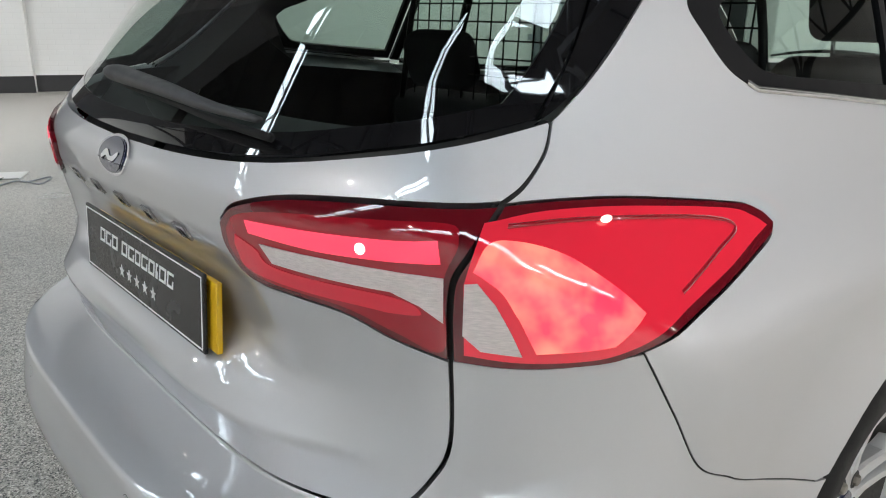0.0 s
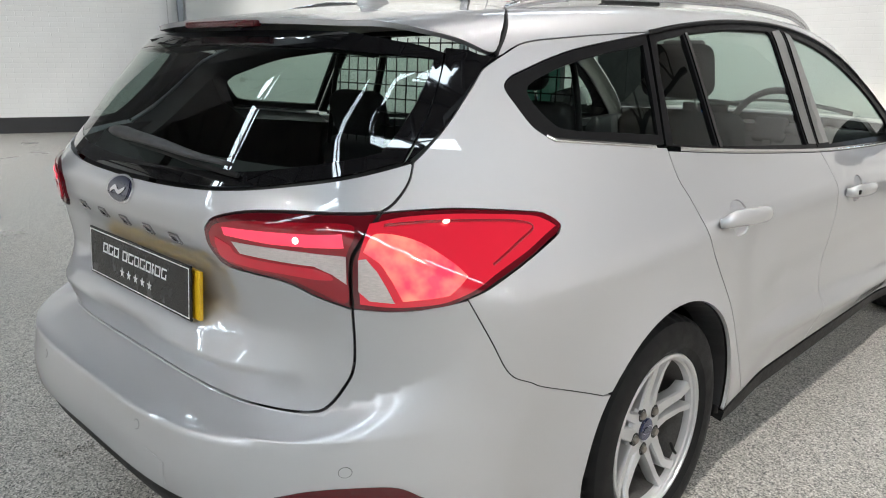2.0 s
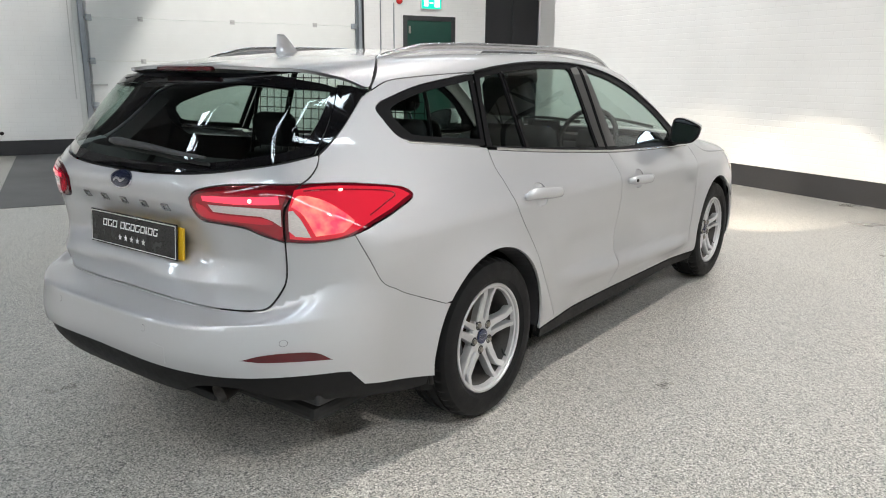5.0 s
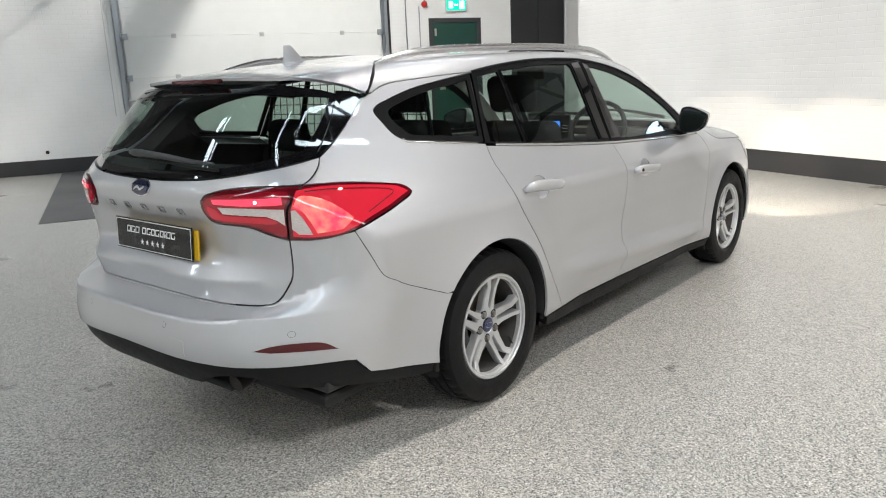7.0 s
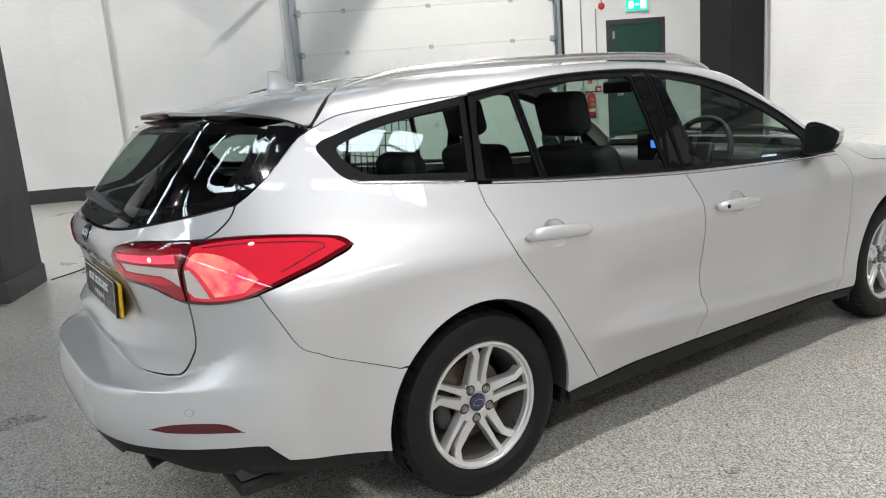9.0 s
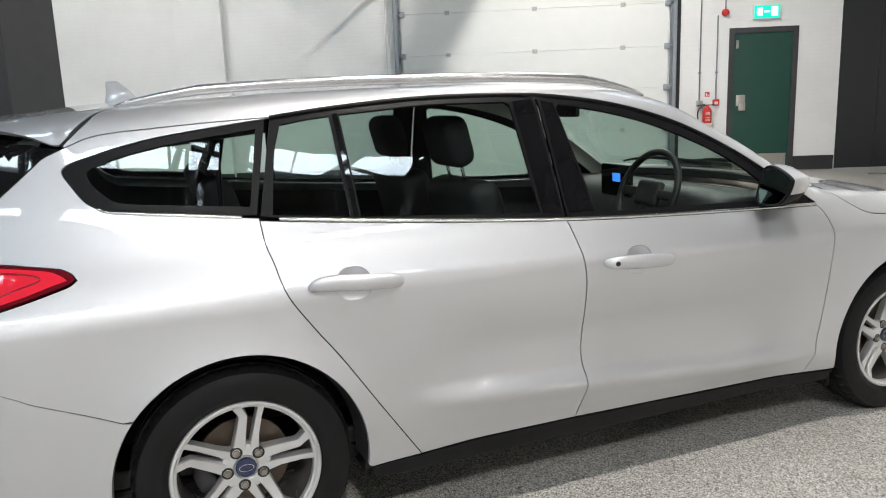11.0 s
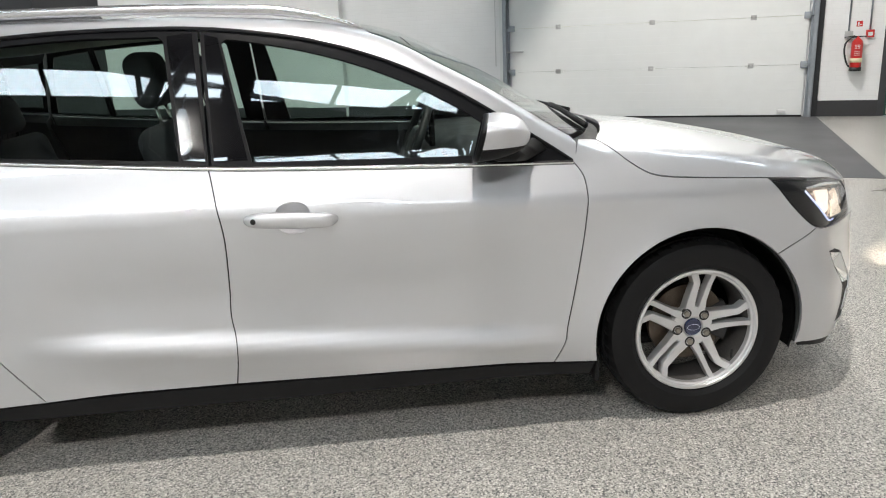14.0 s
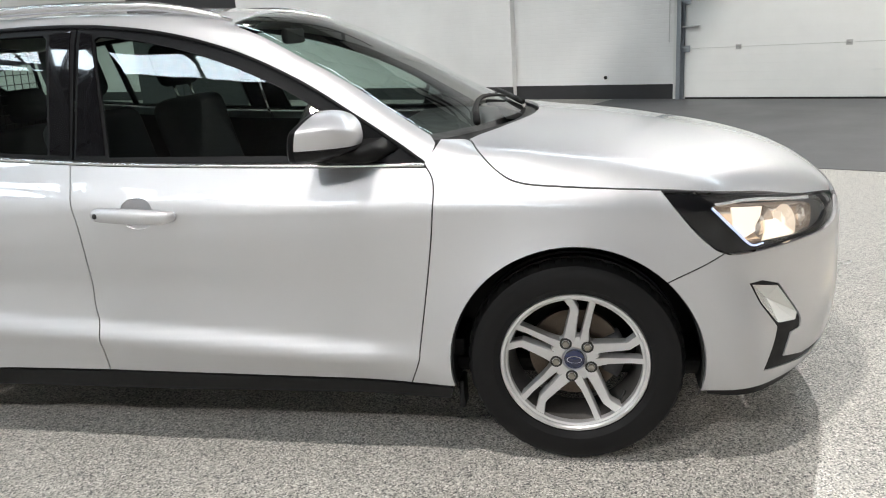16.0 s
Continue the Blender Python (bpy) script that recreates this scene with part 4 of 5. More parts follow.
        bm = sweep(bmesh.new(), q, list(wide), 12, ups=(0, 0, 1), flat=.85)
        for v in bm.verts:
            near = q[np.argmin(((q - np.array(v.co)) ** 2).sum(1))]
            v.co.x = near[0] + (v.co.x - near[0]) * .6
        handle = part("door_handle", bm, PAINT, door, "silver door handle")
        cup = CUPS["front" if lock else "rear"]
        panel("handle_recess", scoop(*cup), PAINT, door, gap=0, step=.009, deep=0, dish=(np.array(cup), np.array((.062, .052)), .022), label="scoop behind the handle", **k)
        if lock:
            bm = lathe([(.0001, .004), (.0075, .004), (.0085, .002), (.0085, -.004)], 20)
            at = q[6] + [(.016 if not flip else -.016), 0, 0]
            part("lock", bm, SEAL, door, "door lock barrel", at=Matrix.Translation(at) @ pose(0, 0, 0, 0, 90 if not flip else -90, 0))

# front wing, quarter panel
HOOD_SIDE = rounded([(3.872, .984), (3.949, .972), (3.987, .944), (4.042, .897), (4.109, .863), (4.237, .848), (4.502, .830)])
LIGHT_BACK = rounded([(4.502, .830), (4.576, .736), (4.640, .672), (4.672, .656)])
FRONT_SEAM = rounded([(4.672, .656), (4.600, .618), (4.518, .582)])
wing = joined(FORE_EDGE, [(3.86, .2435), (3.893, .245)], arch(2.70, 192, 45), back(FRONT_SEAM), back(LIGHT_BACK), back(HOOD_SIDE), [(3.85, .95)])
panel("front_wing", wing, PAINT, car, both=True)
quarter = joined(REAR_EDGE, [(1.93, .259)], arch(0, -8, 142), back(CORNER), back(LAMP_OUT_LOW[:25])[1:], back(LAMP_OUT_TOP), back(GATE), rounded([(.762, 1.083), (.963, 1.191), (1.164, 1.282)]), PILLAR, back(QUARTER), BELT[(BELT[:, 0] > 1.26) & (BELT[:, 0] < 1.66)])
panel("quarter_panel", quarter, PAINT, car, both=True, gap=.0015)
panel("pillar_trim", quarter, CABIN, car, both=True, lift=-.016, deep=.075, step=.05, label="dark inner pillar trim")

# sill, black
sill = joined([(1.93, .257), (2.105, .255), (2.695, .256), (3.755, .241), (3.893, .243), (3.88, .195)], [(2.9, .186), (2.3, .190), (1.945, .212)])
panel("sill", sill, TRIM, car, lift=.004, both=True, label="matt black sill strip", deep=.05)

# tail: lower tailgate, bumper, skirt
gate_half = joined(rounded([(0, 1.015), (.2, 1.019), (.39, 1.031), (.56, 1.055), (.757, 1.085)]), GATE[1:], LAMP_IN_TOP[1:], LAMP_IN_LOW[1:], GATE_LOW[1:])
gate_poly = joined(gate_half, back(gate_half)[1:-1] * [-1, 1])
tailgate = panel("tailgate", gate_poly, PAINT, car, gap=.0042, deep=.02, step=.02)
bump_half = joined(GATE_LOW[::-1] - [0, .001], LAMP_OUT_LOW[::-1][1:12], CORNER, arch(0, 143, 186), [(1.175, .288), (.880, .346), (.832, .404)], rounded([(.80, .409), (.538, .419), (.40, .430), (.2, .437), (0, .440)]))
bump_poly = joined(bump_half, back(bump_half)[1:-1] * [-1, 1])


def unroll(q, way):
    """Stretches the heights over the step under the tailgate, so that its flat top gets its share of faces."""
    x = np.abs(q[:, 0])
    x = np.where(x < CX, x, CX + .48 * np.sin(np.clip((x - CX) / CR, 0, 1.4)))
    top, rise = shelf(x)
    z = q[:, 1]
    if way > 0:
        z = z + .10 * np.clip((z - top + rise) / rise, 0, 1)
    else:
        low = top - rise
        z = np.where(z < low, z, np.where(z < top + .10, low + (z - low) * rise / (rise + .10), z - .10))
    return np.c_[q[:, 0], z]


bumper = panel("rear_bumper", bump_poly, PAINT, car, gap=.0012, deep=.02, step=.018, warp=unroll)
skirt_half = joined(rounded([(0, .438), (.2, .435), (.40, .428), (.538, .417), (.80, .407)]), [(.832, .402), (.880, .344), (1.175, .286), (1.17, .25)], rounded([(1.0, .262), (.8, .285), (.66, .303), (.60, .330), (.54, .368), (.46, .372), (.40, .345), (.33, .316), (0, .316)]))
panel("bumper_skirt", joined(skirt_half, back(skirt_half)[1:-1] * [-1, 1]), TRIM, car, lift=-.012, label="matt black lower bumper skirt", deep=.06)
fog = joined(rounded([(.552, .478), (.60, .493), (.66, .497), (.735, .489), (.785, .456)]), rounded([(.74, .459), (.60, .468)]))
panel("reflector", fog, RED_REFLECTOR, bumper, lift=.002, step=.02, both=True, label="dark red reflector")
for s, z in ((.655, .527), (.262, .542)):
    a = np.linspace(0, 2 * np.pi, 20, endpoint=False)
    panel("sensor_ring", np.c_[s + .0107 * np.cos(a), z + .0107 * np.sin(a)], SEAL, bumper, lift=.0006, step=.02, gap=0, deep=0, both=True)
    panel("parking_sensor", np.c_[s + .0098 * np.cos(a), z + .0098 * np.sin(a)], PAINT, bumper, lift=.0012, step=.02, gap=0, deep=.001, both=True)
cover = np.array([(.305, .505), (.365, .497), (.365, .446), (.305, .452)])
panel("tow_cover", cover, PAINT, bumper, lift=.0012, step=.02, gap=0, deep=.002)

# rear screen, its black fins and the spoiler
screen_half = rounded([(0, 1.019), (.2, 1.023), (.39, 1.035), (.56, 1.059), (.735, 1.086)])
screen_poly = joined(screen_half, [(.915, 1.290), (.80, 1.305), (.5, 1.330), (.25, 1.337), (0, 1.338)])
hole_half = joined(rounded([(0, 1.046), (.2, 1.050), (.39, 1.062), (.54, 1.083), (.685, 1.105)]), [(.855, 1.278)], rounded([(.66, 1.288), (.35, 1.300), (0, 1.304)]))
hole = joined(hole_half, back(hole_half)[1:-1] * [-1, 1])
border = panel("screen_border", joined(screen_poly, back(screen_poly)[1:-1] * [-1, 1]), GLOSS_BLACK, tailgate, gap=.001, lift=-.002, holes=[hole], label="gloss black border of the rear screen", deep=.006)
glass = panel("rear_screen", hole, BACKLIGHT, tailgate, lift=-.003, gap=-.004, deep=0, label="tinted rear screen glass")
glass.visible_shadow = False
panel("rear_fin", joined(rounded([(.740, 1.087), (.757, 1.088), (.963, 1.192), (1.158, 1.279)]), [(1.05, 1.296), (.918, 1.300)]), GLOSS_BLACK, tailgate, lift=.002, both=True, label="gloss black fin beside the rear screen")
spoil_half = rounded([(0, -.715), (.2, -.708), (.38, -.680), (.47, -.640), (.53, -.570), (.575, -.480), (.604, -.408), (.585, -.36), (.552, -.312), (.49, -.25), (.34, -.195), (0, -.165)])
spoiler = panel("roof_spoiler", joined(spoil_half, back(spoil_half)[1:-1] * [-1, 1]), PAINT, tailgate, gap=.003, over=skin_roofline, fn=spoiler_top, deep=.012)
bm = bmesh.new()
block(bm, (-.16, -.722, 1.342), (.16, -.700, 1.357), .004)
part("brake_light", bm, RED_REFLECTOR, tailgate, "dark red high brake light strip")
# underside of the spoiler: a dark housing over the screen
bm = loft(bmesh.new(), [[(x, y, TOP(y) - .1 * x * x - d) for y, d in ((-.69, .032), (-.60, .045), (-.52, .07), (-.60, .085), (-.675, .062))] for x in np.linspace(-.43, .43, 13)])
part("spoiler_housing", bm, SATIN, tailgate, "black housing under the spoiler", shade=False)

# bonnet, windscreen, scuttle, roof
LIGHT_LOW = rounded([(4.672, .656), (4.701, .648), (4.836, .643), (5.0, .640), (5.136, .637), (5.24, .648), (5.30, .678)])
LIGHT_TOP = rounded([(4.502, .830), (4.60, .823), (4.695, .812), (4.86, .792), (5.033, .762), (5.2, .738), (5.30, .715)])
BONNET_SIDE = joined(where(HOOD_SIDE)[6:], where(LIGHT_TOP)[2:-2], rounded([(.30, 3.525), (.12, 3.555), (0, 3.56)]))
bonnet_half = joined(rounded([(0, 2.565), (.2, 2.545), (.45, 2.475), (.60, 2.415), (.645, 2.398)]), BONNET_SIDE)
panel("bonnet", joined(bonnet_half, back(bonnet_half)[1:-1] * [-1, 1]), PAINT, car, over=skin_top, gap=.002)
screen_half = joined(rounded([(0, 1.605), (.3, 1.612), (.55, 1.635)]), rounded([(.585, 1.66), (.613, 1.80), (.645, 1.98), (.678, 2.16), (.712, 2.285)]), rounded([(.66, 2.32), (.45, 2.425), (.2, 2.500), (0, 2.515)]))
glass = panel("windscreen", joined(screen_half, back(screen_half)[1:-1] * [-1, 1]), SCREEN, car, over=skin_top, lift=-.002, deep=0, label="green-tinted windscreen")
glass.visible_shadow = False
panel("screen_band", joined(rounded([(0, 1.607), (.3, 1.614), (.55, 1.637)]), rounded([(.575, 1.70), (.3, 1.66), (0, 1.652)]), rounded([(-.3, 1.66), (-.575, 1.70), (-.55, 1.637), (-.3, 1.614)])), GLOSS_BLACK, car, over=skin_top, lift=-.004, deep=0, label="black band along the top of the windscreen")
scuttle_half = joined(rounded([(0, 2.515), (.2, 2.500), (.45, 2.425), (.66, 2.32), (.712, 2.285)]), [(.735, 2.305), (.645, 2.398)], rounded([(.60, 2.415), (.45, 2.475), (.2, 2.545), (0, 2.565)]))
panel("scuttle_panel", joined(scuttle_half, back(scuttle_half)[1:-1] * [-1, 1]), TRIM, car, over=skin_top, lift=-.022, label="black scuttle panel under the windscreen", deep=.03)
roof_side = joined(where(PILLAR), where(HEAD)[1:-1])
roof_half = joined(rounded([(0, -.162), (.34, -.192), (.49, -.247), (.552, -.309), (.585, -.357), (.602, -.400)]), roof_side, [(.789, 2.285), (.735, 2.303), (.712, 2.285)], rounded([(.678, 2.16), (.645, 1.98), (.613, 1.80), (.585, 1.66), (.55, 1.635)]), rounded([(.3, 1.612), (0, 1.605)]))
panel("roof", joined(roof_half, back(roof_half)[1:-1] * [-1, 1]), PAINT, car, over=skin_top, gap=.001, deep=.012)
panel("headlining", joined(roof_half, back(roof_half)[1:-1] * [-1, 1]), LINER, car, over=skin_top, gap=.004, lift=-.022, deep=0, step=.06, label="pale grey headlining")

# nose: bumper with the fog lamp recess, headlamps
recess = np.array([(4.749, .557), (4.80, .556), (4.872, .532), (4.956, .426), (4.966, .402), (4.962, .377), (4.911, .375), (4.886, .307), (5.0, .280), (5.18, .268), (5.19, .252), (5.0, .257), (4.798, .286), (4.845, .412), (4.783, .493)])
nose_half = joined(back(FRONT_SEAM), LIGHT_LOW[1:], [(5.33, .70)], rounded([(5.33, .715), (5.45, .735), (END, .74)]), rounded([(END, .20), (5.25, .208), (4.95, .222), (4.8, .232), (4.63, .241)]), arch(2.70, -13, 44))
front_bumper = panel("front_bumper", nose_half, PAINT, car, both=True, holes=[recess])
bezel = dense(np.array([(4.764, .550), (4.868, .526), (4.948, .428), (4.936, .408), (4.853, .421), (4.793, .493)]), .03)
panel("fog_surround", recess, TRIM, (front_bumper[0], front_bumper[1]), lift=-.004, gap=-.001, both=True, label="black fog lamp surround", deep=.01, step=.02, holes=[bezel])
for i in (0, 1):
    rim = skin_side(bezel)
    rim = rim - normal(rim) * .001
    deep = rim.mean(0) - normal(rim.mean(0)[None])[0] * .032 + [0, 0, .012]
    if i:
        rim[:, 0] *= -1
        deep[0] *= -1
    bm = bmesh.new()
    out = [bm.verts.new(p) for p in rim]
    mids = [bm.verts.new(p + (deep - p) * (.45 if k % 3 else .62)) for k, p in enumerate(rim)]
    hub = bm.verts.new(deep)
    for k in range(len(out)):
        j = (k + 1) % len(out)
        bm.faces.new((out[k], out[j], mids[j], mids[k]))
        bm.faces.new((mids[k], mids[j], hub))
    bmesh.ops.recalc_face_normals(bm, faces=bm.faces)
    part("fog_lamp", bm, FACET, front_bumper[i], "clear faceted fog lamp", shade=False)
splitter = joined(rounded([(4.63, .240), (4.8, .231), (4.95, .221), (5.25, .207), (END, .199)]), rounded([(END, .165), (5.2, .172), (4.9, .19), (4.64, .222)]))
panel("front_lip", splitter, TRIM, car, both=True, lift=-.004, label="black lower lip of the front bumper", deep=.008)

light_poly = joined(LIGHT_TOP, back(LIGHT_LOW), back(LIGHT_BACK)[1:-1])
lens_poly = rounded([(4.648, .785), (4.76, .787), (4.95, .765), (5.12, .742), (5.20, .712), (5.18, .672), (5.08, .652), (4.84, .664), (4.766, .668), (4.70, .725), (4.648, .785)])[:-1]
light = panel("headlamp", light_poly, HOUSING, car, both=True, lift=-.012, holes=[lens_poly], label="headlamp with black housing, lit")
for i, lamp in enumerate(light):
    sx = -1 if i else 1
    cover = panel("lens_cover", light_poly, CLEAR_PLASTIC, lamp, lift=.001, mirror=bool(i), deep=0, label="clear lens cover")
    cover.visible_shadow = False
    panel("reflector", lens_poly, WARM_DIM, lamp, lift=-.055, gap=-.01, mirror=bool(i), deep=0, label="bright reflector bowl")
    panel("light_blade", joined(rounded([(4.644, .778), (4.704, .716), (4.765, .662), (4.82, .6575)]), rounded([(4.82, .662), (4.768, .667), (4.708, .722), (4.650, .782)])), BLADE, lamp, lift=-.010, mirror=bool(i), step=.02, gap=0, deep=.004, label="blue-white running light strip")
    panel("light_blade", joined(rounded([(4.655, .792), (4.80, .789), (5.0, .764), (5.12, .748)]), rounded([(5.12, .740), (5.0, .756), (4.80, .781), (4.66, .785)])), BRIGHT, lamp, lift=-.010, mirror=bool(i), step=.02, gap=0, deep=.004, label="bright upper trim")
    for facet in ([(4.722, .777), (4.859, .762), (4.835, .735), (4.806, .716), (4.800, .696), (4.74, .683), (4.711, .705)], [(4.85, .722), (4.896, .717), (4.94, .695), (4.989, .661), (4.965, .651), (4.827, .661), (4.846, .69)]):
        panel("lit_facet", np.array(facet), WARM, lamp, lift=-.020, mirror=bool(i), step=.02, gap=0, deep=.004, label="bright lit facet of the reflector")
    for s, z, r, m in ((4.86, .715, .050, WARM_DIM), (4.97, .690, .058, WARM), (5.10, .692, .040, WARM_DIM)):
        p = skin_side([(s, z)])
        n = normal(p)[0]
        c = p[0] - n * .045
        bm = lathe([(.0001, -.020), (r * .5, -.016), (r * .8, -.005), (r, .012)], 28)
        turn = Vector((n[0] * sx, n[1], n[2])).to_track_quat("Z", "Y").to_matrix().to_4x4()
        part("lamp_bowl", bm, m, lamp, "lit warm lamp bowl", at=Matrix.Translation((c[0] * sx, c[1], c[2])) @ turn)

# tail lamps
lamp_in = joined(LAMP_IN_TOP, LAMP_IN_LOW[1:], back(SEAM)[1:-1])
lamp_out = joined(LAMP_OUT_TOP, LAMP_OUT_LOW[1:], back(SEAM)[1:-1])


inner = panel("tail_lamp", lamp_in, RED_DARK, tailgate, both=True, lift=.006, gap=.0035, step=.02, label="inner tail lamp, dark red rim", deep=.03)
outer = panel("tail_lamp", lamp_out, RED_DARK, car, both=True, lift=.006, gap=.0035, step=.02, label="outer tail lamp, dark red rim", deep=.03)
for i in (0, 1):
    k = dict(mirror=bool(i), gap=0, step=.018, deep=.0012)
    panel("red_lens", rounded([(.386, .950), (.412, .972), (.50, .985), (.64, .990), (.664, .972), (.652, .93), (.651, .848), (.60, .865), (.54, .887), (.43, .897), (.392, .922), (.386, .950)])[:-1], RED_DEEP, inner[i], lift=.0075, **k)
    panel("light_strip", np.array([(.423, .968), (.476, .970), (.645, .974), (.650, .952), (.602, .950), (.524, .949), (.428, .953)]), RED_HOT, inner[i], lift=.0095, label="lit red strip", **k)
    panel("light_strip", rounded([(.404, .946), (.436, .934), (.462, .9165), (.598, .909), (.630, .892), (.60, .889), (.564, .892), (.428, .902), (.404, .928), (.404, .946)])[:-1], RED_DULL, inner[i], lift=.0088, label="lit red strip", **k)
    c = np.linspace(0, 2 * np.pi, 24, endpoint=False)
    panel("bulb_spot", np.c_[.570 + .0055 * np.cos(c), .961 + .0065 * np.sin(c)], BULB, inner[i], lift=.0112, label="bright bulb behind the lens", **k)
    panel("clear_lens", np.array([(.443, .943), (.537, .942), (.653, .937), (.652, .884), (.628, .902), (.599, .915), (.459, .922)]), LENS, inner[i], lift=.0098, label="ribbed clear reversing lens", **k)
    panel("red_lens", joined(rounded([(.684, .987), (.75, .990), (.88, .982), (1.08, .962), (1.125, .949), (1.145, .935)]), rounded([(1.03, .905), (.92, .880), (.85, .858), (.80, .845), (.73, .840), (.672, .845)]), [(.672, .93)]), RED_LENS, outer[i], lift=.0075, **k)
    panel("lit_field", joined(rounded([(.680, .944), (.691, .968), (.717, .967), (.761, .952), (.795, .934), (.833, .908), (.857, .887)]), [(.823, .861), (.745, .853)], rounded([(.727, .893), (.709, .922), (.688, .939)])), LIT_FIELD, outer[i], lift=.0095, label="brightly lit red field", **k)
    panel("clear_lens", joined([(.673, .932), (.685, .933)], rounded([(.703, .910), (.718, .880), (.731, .849)]), [(.689, .853), (.671, .871)]), LENS, outer[i], lift=.0098, label="ribbed clear indicator lens", **k)
    panel("bulb_spot", np.c_[.828 + .009 * np.cos(c), .9725 + .0036 * np.sin(c)], BULB, outer[i], lift=.0120, **k)
strip("light_guide", rounded([(.706, .981), (.803, .976), (1.015, .957), (1.075, .941), (1.008, .921), (.917, .894)]), .004, RED_DEEP, tuple(outer), lift=.0098, thick=.001)


# ---- wheels ----
def wheel_mesh(kind):
    if kind == "tyre":
        half = [(.216, .070), (.223, .090), (.240, .1005), (.266, .1035), (.290, .100), (.306, .092), (.315, .080), (.3195, .066), (.321, .050), (.3145, .049), (.3145, .040), (.3215, .039), (.322, .012), (.315, .011), (.315, .001)]
        bm = lathe(half + [(r, -h) for r, h in half[::-1]], 120, close=True)
        for v in bm.verts:
            r = math.hypot(v.co.x, v.co.y)
            if .311 < r < .3212 and abs(v.co.z) > .045 and round(math.degrees(math.atan2(v.co.y, v.co.x)) / 3) % 3 == 0:
                v.co.x *= 1 - .007 / r
                v.co.y *= 1 - .007 / r
        return bm
    if kind == "rim":
        bm = lathe([(.2205, .074), (.2215, .084), (.218, .0905), (.2095, .0915), (.206, .087), (.2055, .080), (.199, .077), (.197, .060), (.201, .055), (.205, .060)], 96, close=True)
        hub = lathe([(.074, .010), (.077, .036), (.072, .047), (.062, .0505), (.038, .0505), (.033, .046), (.0001, .045)], 60)
        me = bpy.data.meshes.new("hub")
        hub.to_mesh(me)
        hub.free()
        bm.from_mesh(me)
        bpy.data.meshes.remove(me)
        return bm
    if kind == "barrel":
        return lathe([(.197, .0595), (.191, .030), (.188, -.06), (.205, -.085), (.215, -.085), (.215, -.07), (.200, -.05), (.200, .045)], 64, close=True)
    if kind in ("wide_spoke", "slim_spoke"):
        bm = bmesh.new()
        arms = {"wide_spoke": ((.046, -.046, -.003, .050), (.10, -.041, -.007, .053), (.158, -.037, -.009, .062), (.166, -.040, -.010, .064), (.2045, -.072, -.034, .078)),
                "slim_spoke": ((.046, .003, .038, .050), (.10, .008, .031, .053), (.158, .0125, .0325, .062), (.166, .013, .033, .064), (.2065, .014, .036, .078))}
        rings = []
        for r, t0, t1, z in arms[kind]:
            c, w, d = (t0 + t1) / 2, (t1 - t0) / 2, .034
            sect = [(-1, -d), (-1, -.007), (-.80, 0), (.80, .0), (1, -.007), (1, -d)]
            rings.append([(r, -(c + w * q), z + h) for q, h in sect])
        return loft(bm, rings)
    if kind == "disc":
        return lathe([(.060, -.005), (.062, .018), (.075, .018), (.078, -.004), (.138, -.004), (.139, -.010), (.138, -.028), (.06, -.028)], 64, close=True)
    if kind == "nut":
        bm = lathe([(.0115, -.004), (.0115, .008), (.0095, .011), (.0045, .0125), (.0001, .0125)], 6)
        return bm
    if kind == "pocket":
        return lathe([(.0178, .0032), (.0185, .0025), (.0185, -.003), (.0125, -.003), (.0118, .0020), (.0125, .0032)], 24, close=True)
    return lathe([(.031, -.004), (.031, .002), (.029, .0045), (.0001, .0062)], 32)


def meshed(name, bm, mat):
    me = bpy.data.meshes.new(name)
    bm.to_mesh(me)
    bm.free()
    me.polygons.foreach_set("use_smooth", [True] * len(me.polygons))
    me.set_sharp_from_angle(angle=radians(24))
    me.materials.append(mat)
    return me


NAVY = material("navy_enamel", (.012, .02, .075), .15, .2, Coat_Weight=1.)
NUT_GREY = material("nut_steel", (.30, .275, .24), .35, .8)
DUSTY = vary(material("dusty_alloy", (.085, .08, .076), .55, .4), 14, .35, .1)
# near-black for the rings that stand for shade round the wheel nuts
POCKET_SHADE = material("nut_pocket_shade", (.02, .02, .02), .6)
WHEEL = {k: meshed(k, wheel_mesh(k), m) for k, m in (("tyre", RUBBER), ("rim", ALLOY), ("barrel", DUSTY), ("wide_spoke", ALLOY), ("slim_spoke", ALLOY), ("disc", STEEL), ("nut", NUT_GREY), ("pocket", POCKET_SHADE), ("cap", NAVY))}
oval = meshed("oval", lathe([(.0225, 0), (.0225, .0008), (.0001, .0012)], 32), CHROME)
oval_in = meshed("oval_in", lathe([(.0205, 0), (.0205, .0016), (.0001, .0018)], 32), NAVY)
